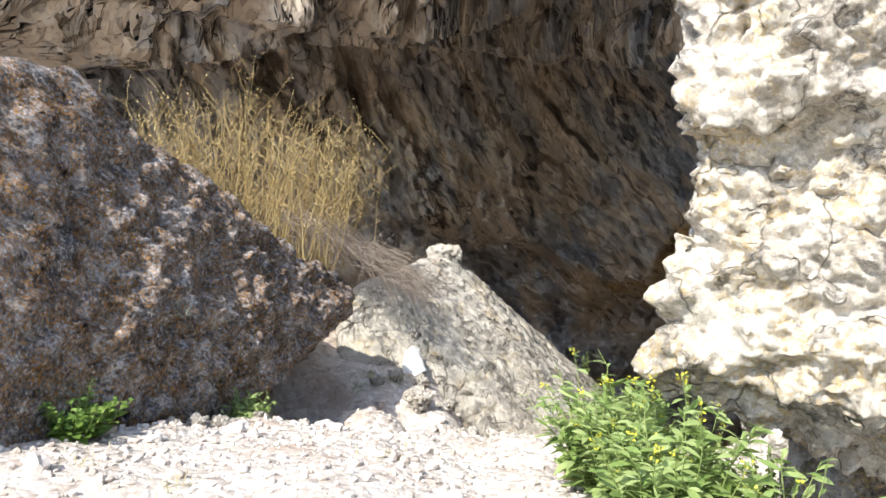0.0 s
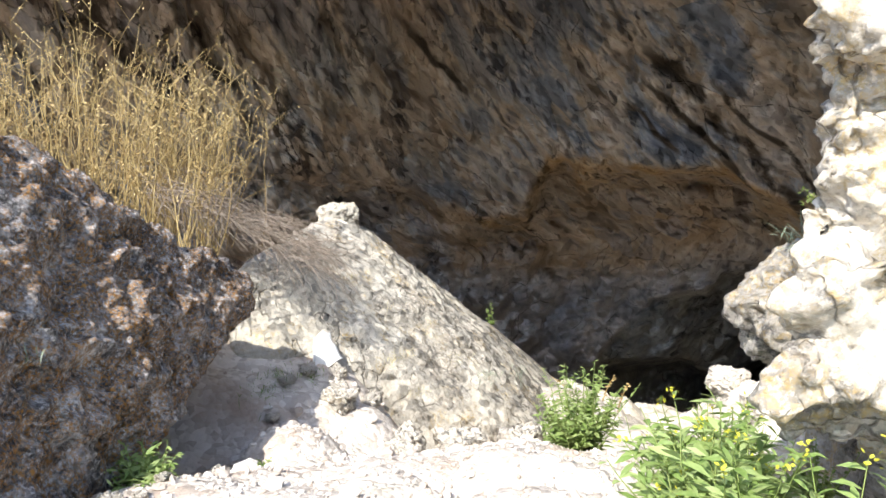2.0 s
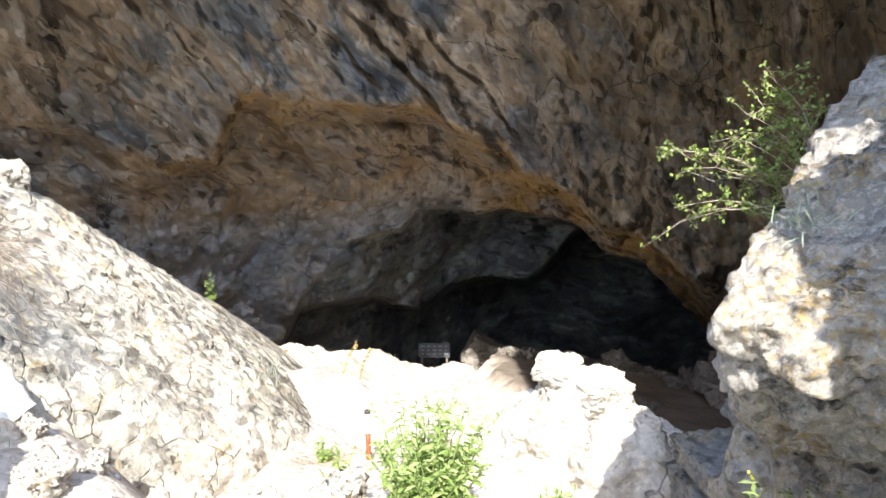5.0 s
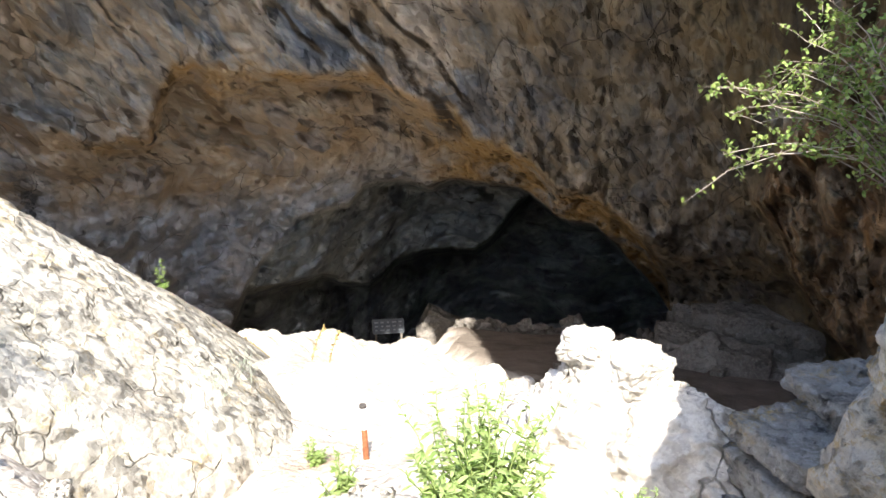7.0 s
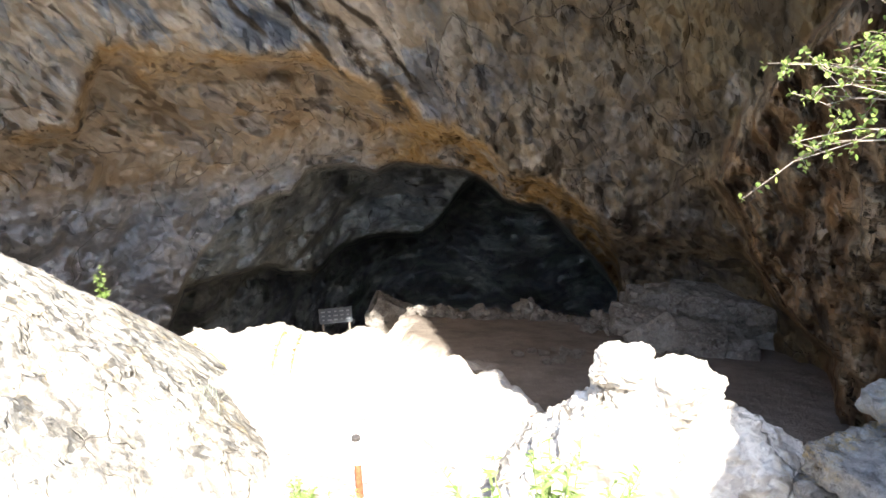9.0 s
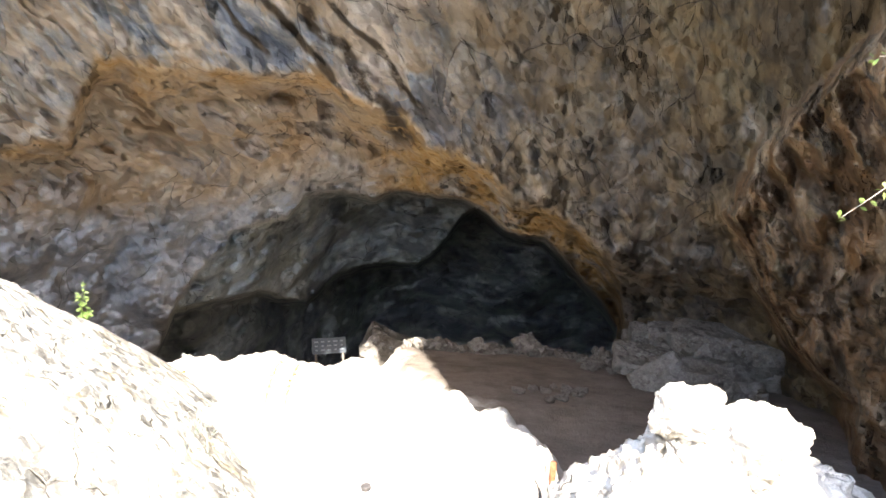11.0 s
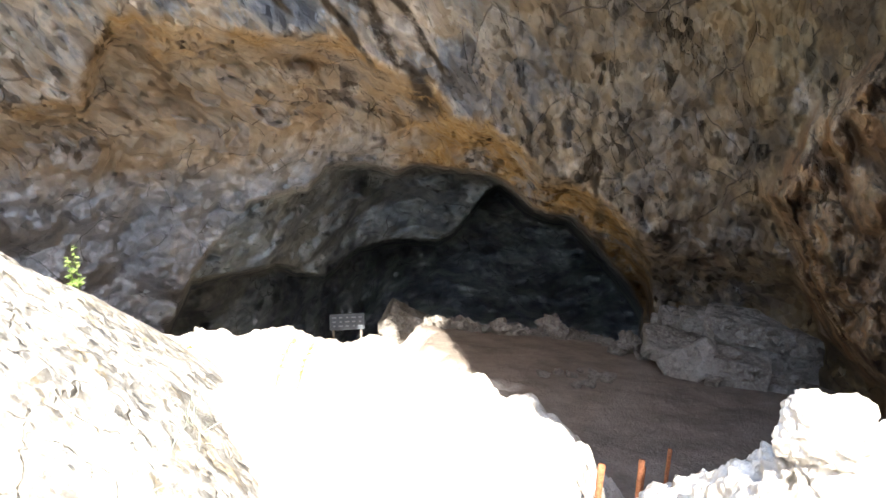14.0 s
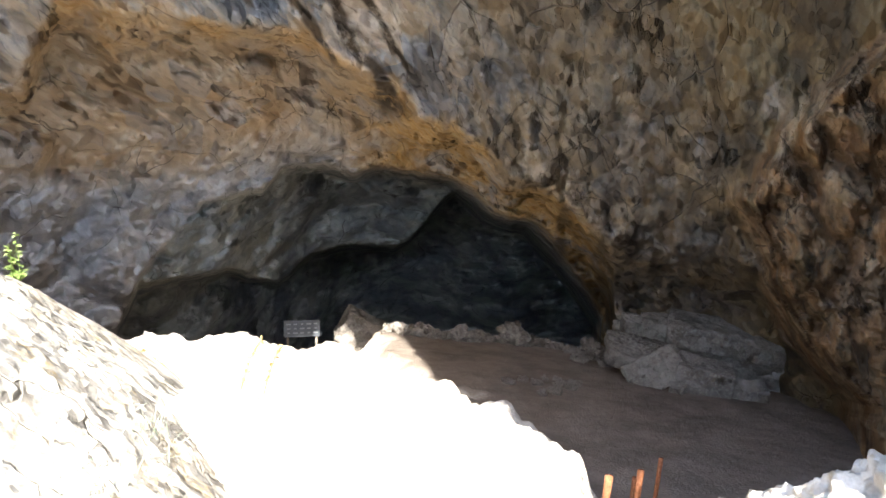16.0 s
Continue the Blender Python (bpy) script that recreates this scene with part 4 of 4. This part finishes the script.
def small_leaf_shrub():
    """A shrub with small leaves that leans out from the outcrop over the drop."""
    root = np.array((4.4, 6.15, -0.05))
    thing = holder("leafy_shrub", tuple(root), "small-leaved green shrub leaning out from the grey outcrop", "shrub")
    st, lv = Sprays(), Sprays()
    tips = [(x + 0.2, y, z - 0.3) for x, y, z in [(3.5, 7.0, 0.95), (3.65, 7.1, 0.6), (3.8, 6.9, 1.2), (4.1, 6.9, 1.45), (4.0, 7.0, 0.9), (4.2, 6.8, 1.3)]]
    for tip in tips:
        for _ in range(3):
            end = np.array(tip) + RNG.normal(0, 0.11, 3)
            t = np.linspace(0, 1, 9)[:, None]
            pts = root + (end - root) * t + np.array([0, 0, 0.25]) * np.sin(t * 3.14) + np.cumsum(RNG.normal(0, 0.012, (9, 3)), 0)
            st.stalk(pts, 0.008, 0.002)
            for j in range(2, 9):
                for _ in range(2):
                    tw = curve_points(pts[j], np.append(RNG.normal(0, 0.7, 2), RNG.normal(0.2, 0.5)), RNG.uniform(0.08, 0.22), 0.1, 4)
                    st.stalk(tw, 0.003, 0.0015)
                    for q in tw[1:]:
                        for _ in range(4):
                            lv.leaf(q + RNG.normal(0, 0.012, 3), RNG.normal(0, 1, 3) + (0, 0, 0.4), 0.035, 0.022, 0.1)
    part("branchwork", st, TWIG, thing)
    part("foliage", lv, SHRUB_GREEN, thing)


small_leaf_shrub()


# ---- small things outside ----
def metal_rod(foot, head, radius, label):
    """A rusty bar with a slightly burred head."""
    st = Sprays()
    foot, head = np.array(foot, float), np.array(head, float)
    t = np.linspace(0, 1, 9)[:, None]
    pts = foot + (head - foot) * t + np.stack([0.006 * np.sin(7 * t[:, 0]), 0.004 * np.cos(5 * t[:, 0]), 0 * t[:, 0]], 1)
    k = 10
    d = (head - foot) / np.linalg.norm(head - foot)
    a = np.cross(d, (0.9, 0.3, 0.1))
    a /= np.linalg.norm(a)
    b = np.cross(d, a)
    rings, faces = [], []
    radii = [radius] * 8 + [radius * 1.12]
    for i in range(9):
        rib = 1 + 0.05 * (i % 2)
        rings += [pts[i] + radii[i] * rib * (math.cos(2 * math.pi * j / k) * a + math.sin(2 * math.pi * j / k) * b) for j in range(k)]
    for i in range(8):
        for j in range(k):
            q = (i * k + j, i * k + (j + 1) % k, (i + 1) * k + (j + 1) % k, (i + 1) * k + j)
            faces += [(q[0], q[1], q[2]), (q[0], q[2], q[3])]
    rings.append(pts[-1] + d * radius * 0.3)
    faces += [(8 * k + j, 8 * k + (j + 1) % k, 9 * k) for j in range(k)]
    st.add(rings, faces)
    return tagged(new("metal_rod", st.mesh("metal_rod", RUST)), label, "post", "rusty posts along the descent")


def rust_material():
    n = Nodes("rusty_iron")
    c = n.ramp(n.noise(30, 7, 0.7), [(0.3, (0.12, 0.045, 0.02)), (0.5, (0.27, 0.1, 0.045)), (0.7, (0.38, 0.17, 0.08))])
    n.bump(n.noise(90, 5, 0.7), 0.4, 0.004)
    return n.done(c, 0.85, 0.3)


RUST = rust_material()


def post_on_ground(x, y, top, lean=(0.0, 0.0), radius=0.014, label="thin rusty iron post standing beside the descent"):
    z = ground_at(x, y)
    return metal_rod((x, y, z - 0.1), (x + lean[0], y + lean[1], top), radius, label)


def painted_post(x, y, rust_top, top, radius):
    """A rusty iron post with a white-painted upper end and a dark cap."""
    thing = holder("marker_post", (x, y, ground_at(x, y)), "rusty iron post with a white-painted top in the bank", "post", "rusty posts along the descent")
    white = plain("chipped_white_paint", (0.66, 0.65, 0.62), (0.82, 0.81, 0.78), 25)
    dark = plain("dark_iron_cap", (0.05, 0.045, 0.04), (0.1, 0.085, 0.075), 40)
    for name, low, high, r, mat, label in (("shaft", ground_at(x, y) - 0.12, rust_top, radius, RUST, ""), ("painted_end", rust_top, top, radius * 1.03, white, "chipped white paint"), ("cap", top, top + 0.03, radius * 1.25, dark, "dark iron cap")):
        bm = bmesh.new()
        bmesh.ops.create_cone(bm, cap_ends=True, segments=14, radius1=r, radius2=r * 0.97, depth=high - low)
        bmesh.ops.bevel(bm, geom=[e for e in bm.edges if abs(e.verts[0].co.z - e.verts[1].co.z) < 1e-6], offset=r * 0.12, segments=1, affect="EDGES")
        me = bpy.data.meshes.new(name)
        bm.to_mesh(me)
        bm.free()
        me.materials.append(mat)
        ob = new(name, me)
        ob.parent = thing
        ob.location = (0, 0, (low + high) / 2 - ground_at(x, y))
        if label:
            tagged(ob, label)
    return thing


post_on_ground(5.33, 10.07, -3.3, (0.05, 0.0), 0.03)
post_on_ground(6.62, 10.37, -4.0, (0.03, 0.03), 0.03)
post_on_ground(7.6, 10.9, -4.85, (0.12, 0.05), 0.025)
post_on_ground(8.0, 10.8, -4.75, (0.14, 0.06), 0.025)


def plain(name, a, b, scale=20, rough=0.6):
    n = Nodes(name)
    n.bump(n.noise(scale * 3, 5), 0.2, 0.004)
    return n.done(n.ramp(n.noise(scale, 5), [(0.35, a), (0.65, b)]), rough, 0.3)


painted_post(2.49, 9.42, -2.08, -1.88, 0.026)
PAPER = plain("dirty_white_sheet", (0.6, 0.6, 0.58), (0.8, 0.8, 0.78), 9)


def torn_sheet(place):
    """A torn, slightly crumpled white sheet lying on stones."""
    me_v, f = [], []
    n = 9
    for i in range(n):
        for j in range(n):
            u, v = i / (n - 1) - 0.5, j / (n - 1) - 0.5
            w = 0.34 * (1 - 0.45 * (v + 0.5))
            me_v.append((u * w + 0.08 * v, v * 0.3, 0.03 * math.sin(7 * u + 3 * v) + 0.16 * v + 0.02 * math.cos(11 * v)))
    top = [(x, y, z + 0.006) for x, y, z in me_v]
    f = grid_faces(n, n)
    verts = np.array(me_v + top)
    rim = [i * n for i in range(n)] + [(n - 1) * n + j for j in range(1, n)] + [i * n + n - 1 for i in range(n - 2, -1, -1)] + [j for j in range(n - 2, 0, -1)]
    faces = np.concatenate([f[:, ::-1], f + n * n, np.array([(rim[k], rim[(k + 1) % len(rim)], rim[(k + 1) % len(rim)] + n * n, rim[k] + n * n) for k in range(len(rim))])])
    ob = new("torn_sheet", mesh_of("torn_sheet", verts, faces, PAPER))
    ob.matrix_world = pose(*place, 28, -8, 20)
    return tagged(ob, "torn white sheet lying among stones in the boulder's shade", "litter")


torn_sheet((-0.36, 9.28, ground_at(-0.36, 9.28) + 0.14))

STONE_MESHES = [rock_of("stone", [lump((0, 0, 0), box_planes((0, 0, 0), 1.0 + 0.3 * math.sin(i * 2.1), 0.85, 0.62 + 0.15 * math.cos(i * 1.7), i * 40, 8, 5), 4, 0.16, 0.6, 5, 30 + i)], PALE_ROCK) for i in range(5)]


# The same stones in darker rock for the cave: shade put into colour.
SHADED_MESHES = [rock_of("stone", [lump((0, 0, 0), box_planes((0, 0, 0), 1.0 + 0.3 * math.sin(i * 2.1), 0.85, 0.62 + 0.15 * math.cos(i * 1.7), i * 40, 8, 5), 4, 0.16, 0.6, 5, 30 + i)], BLOCK_ROCK) for i in range(5)]


def stone(x, y, size, k=0, material=None, label="loose pale limestone block beside the path", group="loose stones", z=None, turn=0.0):
    ob = new("stone", (SHADED_MESHES if y > 13 else STONE_MESHES)[k % 5])
    ob.matrix_world = pose(x, y, (ground_at(x, y) if z is None else z) + size * 0.2, 6 * math.sin(k * 3.0), 5 * math.cos(k * 1.3), turn) @ Matrix.Diagonal((size, size, size, 1))
    return tagged(ob, label, "stone", group)


# stones at the foot of the dark boulder and in the pocket behind it
for k, (x, y, size) in enumerate([(-1.75, 5.35, 0.13), (-1.62, 5.5, 0.17), (-1.5, 5.62, 0.1), (-1.85, 5.15, 0.1), (-1.42, 5.85, 0.09), (-1.2, 6.5, 0.12), (-1.05, 6.75, 0.1), (-0.55, 9.0, 0.22), (-0.25, 9.1, 0.18), (-0.75, 8.75, 0.15), (-0.3, 8.5, 0.3), (0.05, 8.75, 0.22), (-0.9, 8.3, 0.16), (0.3, 8.3, 0.34), (0.7, 7.7, 0.4), (0.15, 7.55, 0.3), (1.2, 7.5, 0.34)]):
    stone(x, y, size, k, turn=k * 67.0)


def scatter(name, label, count, region, low, high, material, density=None, level=1):
    """Many small angular stones in one mesh."""
    dirs, faces = sphere(level)
    rng = np.random.RandomState(len(name) * 13 + count)
    xy = rng.uniform((region[0], region[2]), (region[1], region[3]), (count, 2))
    if density is not None:
        xy = xy[density(xy[:, 0], xy[:, 1]) > rng.uniform(0, 1, len(xy))]
    h = ground_height(xy[:, 0], xy[:, 1])[0]
    n = len(xy)
    size = low + (high - low) * rng.uniform(0, 1, n) ** 3
    shape = rng.uniform(0.55, 1.1, (n, 1, 3)) * (1, 1, 0.7)
    jitter = 1 + rng.normal(0, 0.16, (n, len(dirs), 1))
    ang = rng.uniform(0, 6.283, n)
    v = dirs[None] * shape * jitter * size[:, None, None]
    c, s = np.cos(ang)[:, None], np.sin(ang)[:, None]
    v = np.stack([v[..., 0] * c - v[..., 1] * s, v[..., 0] * s + v[..., 1] * c, v[..., 2]], -1)
    v += np.stack([xy[:, 0], xy[:, 1], h + 0.25 * size], 1)[:, None]
    f = (faces[None] + (np.arange(n) * len(dirs))[:, None, None]).reshape(-1, 3)
    ob = new(name, mesh_of(name, v.reshape(-1, 3), f, material, False))
    return tagged(ob, label, "gravel", kind="stuff")


def pebble_material():
    n = Nodes("pale_pebbles")
    c = n.ramp(n.island(), [(0.0, (0.42, 0.35, 0.29)), (0.4, (0.58, 0.52, 0.46)), (1.0, (0.74, 0.69, 0.63))])
    c = n.mix(n.math("MULTIPLY", n.band(n.noise(25, 6, 0.7), 0.45, 0.65), 0.35), c, (0.34, 0.29, 0.24))
    n.bump(n.noise(70, 5, 0.7), 0.4, 0.006)
    return n.done(c, 0.95, 0.1)


PEBBLE = pebble_material()
scatter("gravel", "pale broken limestone gravel covering the path", 9000, (-2.6, 2.2, 1.8, 7.9), 0.006, 0.034, PEBBLE)
scatter("gravel", "larger broken stones scattered on path and bank", 260, (-2.2, 2.6, 3.0, 9.5), 0.03, 0.09, PEBBLE, None, 2)

# grass and herbs on slab, bank and boulder
for x, y, z, r, h, k in ((1.46, 11.61, -1.34, 0.14, 0.14, 46), (1.6, 10.31, -1.66, 0.3, 0.16, 90), (0.0, 10.38, -0.33, 0.14, 0.12, 40), (0.37, 9.6, -1.1, 0.2, 0.12, 50), (0.61, 9.4, -1.45, 0.16, 0.1, 40), (0.49, 10.41, -0.73, 0.2, 0.1, 40), (2.1, 11.09, -2.02, 0.34, 0.17, 90), (0.96, 10.52, -1.04, 0.2, 0.1, 40), (1.15, 10.2, -1.38, 0.2, 0.1, 40)):
    tuft((x, y, z), r, h, k, GREY_GREEN if k > 55 else DRY_GRASS, "grey-green herb cushion growing on the pale slab" if k > 55 else "dry grass tuft growing from a crack in the rock")
for x, y, r, k in ((-0.85, 8.85, 0.3, 120), (-0.55, 8.95, 0.25, 90), (-1.0, 8.55, 0.25, 90)):
    tuft(rest(x, y), r, 0.12, k, DEEP_GREEN, "short green grass in the boulder's shade")
leafy_plant(rest(2.12, 9.62), 0.3, 0.16, 12, 14, 0.08, 0.03, GREEN, False, "small bright green weed beside the rusty post")
for x, y in ((-1.3, 3.6), (-0.35, 4.2), (-1.9, 3.9), (0.9, 8.6), (2.6, 9.9), (3.4, 11.0), (6.0, 13.5), (9.3, 14.2), (11.5, 18.2), (1.7, 5.8)):
    tuft(rest(x, y), 0.14, 0.11, 36)
tuft((3.05, 7.75, -1.35), 0.16, 0.1, 60, DRY_GRASS, "dry grass in the cleft of the white boulder")
tuft((3.85, 7.5, -1.75), 0.12, 0.26, 40, GREY_GREEN, "grey-green grass tuft beside the white boulder")
tuft((2.2, 5.35, 0.78), 0.12, 0.2, 40, GREY_GREEN, "grey-green herb growing on top of the outcrop")
tuft((-1.95, 5.6, 0.45), 0.08, 0.14, 30, GREY_GREEN, "small grey-green herb on the boulder's face")
leafy_plant((2.72, 14.33, -2.3), 0.7, 0.08, 3, 26, 0.09, 0.05, GREEN, False, "single leafy sprig on the slab's edge")
leafy_plant((2.3, 5.2, -0.75), 0.5, 0.3, 16, 24, 0.05, 0.03, SHRUB_GREEN, False, "small-leaved herb hanging under the grey outcrop")


def dry_stalk(base, tip, label):
    st = Sprays()
    base, tip = np.array(base, float), np.array(tip, float)
    t = np.linspace(0, 1, 9)[:, None]
    pts = base + (tip - base) * t + np.array([0, 0, 0.12]) * np.sin(3.14 * t) * np.linalg.norm(tip - base)
    st.stalk(pts, 0.014, 0.01)
    for q in pts[2:]:
        for _ in range(5):
            st.leaf(q, RNG.normal(0, 1, 3), 0.06, 0.04, 0)
    return tagged(new("dry_stalk", st.mesh("dry_stalk", STRAW)), label, "plant", "dry stalks")


dry_stalk((5.1, 16.2, -4.75), (4.2, 16.3, -3.95), "dry thistle stalk leaning over the bank's edge")
dry_stalk((4.7, 14.2, -4.1), (4.95, 14.1, -3.4), "dry seed stalk standing on the bank")
dry_stalk((5.1, 14.3, -4.2), (5.3, 14.2, -3.6), "dry seed stalk standing on the bank")

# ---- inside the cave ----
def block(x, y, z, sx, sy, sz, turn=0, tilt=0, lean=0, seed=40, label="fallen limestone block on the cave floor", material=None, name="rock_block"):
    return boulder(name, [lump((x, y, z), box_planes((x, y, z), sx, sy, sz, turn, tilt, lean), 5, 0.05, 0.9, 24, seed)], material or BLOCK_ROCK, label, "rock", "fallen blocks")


# pile of broken slabs against the wall
block(22.73, 18.79, -9.95, 0.75, 0.9, 0.7, -50, 0, 2, 41, "small limestone block on top of the pile")
block(23.1, 18.09, -9.95, 1.0, 1.1, 0.85, -56, 0, -3, 42, "squared limestone block on top of the pile")
block(23.5, 15.95, -9.6, 3.6, 1.6, 0.8, -66, 0, 2, 43, "broad limestone ledge against the cave wall")
block(23.9, 15.9, -10.7, 4.0, 1.8, 1.6, -64, 0, 0, 50, "dark limestone mass carrying the ledge")
block(23.3, 18.3, -10.9, 2.6, 2.2, 1.4, -55, 0, 0, 46, "dark limestone mass under the pile")
block(21.2, 17.5, -10.05, 2.4, 1.5, 0.5, -52, 8, 9, 51, "sloping limestone slab on the pile")
block(20.2, 16.6, -9.95, 1.7, 0.45, 1.1, -50, -32, -34, 44, "leaning pale limestone slab on the cave floor")
block(20.95, 15.45, -9.95, 1.7, 1.1, 0.95, -66, 0, 5, 45, "pale limestone block on the cave floor")
block(21.6, 14.4, -10.4, 1.2, 0.9, 0.8, -60, 0, -6, 47)
block(20.0, 15.75, -10.25, 0.45, 0.4, 0.5, 10, 0, 0, 48, "small broken stone beside the leaning slab")
for k, (x, y, size) in enumerate(((22.1, 19.6, 0.75), (21.6, 19.8, 0.6), (21.9, 20.6, 0.5), (21.2, 18.8, 0.45), (20.9, 19.6, 0.55), (22.6, 20.2, 0.8))):
    stone(x, y, size, k, label="broken limestone lump beside the pile", group="rubble of the pile", turn=k * 71.0)
# pointed stone at the end of the bank
block(20.2, 29.2, -13.0, 2.4, 1.0, 1.5, -40, 0, 28, 49, "pointed limestone slab standing at the bank's end")
# stones along the edge of the drop
for k in range(17):
    u = k / 16
    az = radians(42.5 + 18 * u)
    d = 25.6 - 0.5 * math.sin(u * 5) + 1.5 * u
    x, y = EYE[0] + d * math.sin(az), EYE[1] + d * math.cos(az)
    size = 0.4 + 0.4 * abs(math.sin(k * 2.3)) + (0.4 if k in (9, 11, 12) else 0)
    stone(x, y, size, k, label="pale limestone block in the row along the drop", group="stones along the drop", turn=k * 50.0)
for k in range(14):
    x, y = 16.6 + 1.0 * math.sin(k * 2.4), 18.0 + 0.7 * math.cos(k * 1.9)
    stone(x, y, 0.18 + 0.14 * abs(math.sin(k)), k, label="pale rubble stone on the cave floor", group="rubble heap", turn=k * 40.0)
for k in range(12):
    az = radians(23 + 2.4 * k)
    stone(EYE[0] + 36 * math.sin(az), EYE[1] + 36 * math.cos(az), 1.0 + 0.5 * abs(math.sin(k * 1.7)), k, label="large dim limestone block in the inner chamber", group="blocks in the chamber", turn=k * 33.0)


def notice_board(x, y, z):
    """A board on two posts, shade painted into its face; its writing is too far to read."""
    thing = holder("notice_board", (x, y, z), "pale notice board standing deep in the cave, shade darkened into its face", "sign")
    # Face colour is set dark to carry the chamber's dimness.
    face = plain("shaded_board", (0.11, 0.125, 0.14), (0.16, 0.175, 0.19), 3)
    ink = plain("faded_print", (0.3, 0.32, 0.34), (0.38, 0.4, 0.42), 5)
    wood = plain("grey_post", (0.2, 0.17, 0.14), (0.28, 0.24, 0.2), 12)

    def bar(name, cx, cy, cz, sx, sy, sz, mat):
        bm = bmesh.new()
        bmesh.ops.create_cube(bm, size=1)
        bmesh.ops.scale(bm, vec=(sx, sy, sz), verts=bm.verts)
        bmesh.ops.bevel(bm, geom=bm.edges[:], offset=min(sx, sy, sz) * 0.15, segments=1, affect="EDGES")
        me = bpy.data.meshes.new(name)
        bm.to_mesh(me)
        bm.free()
        me.materials.append(mat)
        ob = new(name, me)
        ob.parent = thing
        ob.location = (cx, cy, cz)
        return ob

    bar("panel", 0, 0, 2.1, 1.5, 0.06, 0.75, face)
    for sx in (-0.6, 0.6):
        bar("post", sx, 0.08, 1.15, 0.1, 0.1, 2.5, wood)
    for j in range(3):
        for i in range(5):
            bar("print_line", -0.56 + 0.28 * i, -0.035, 2.32 - 0.2 * j, 0.2 - 0.05 * ((i + j) % 3), 0.02, 0.07, ink)
    thing.rotation_euler = (0, 0, radians(-36))


sx, sy = 18.94, 31.86
notice_board(sx, sy, ground_at(sx, sy))
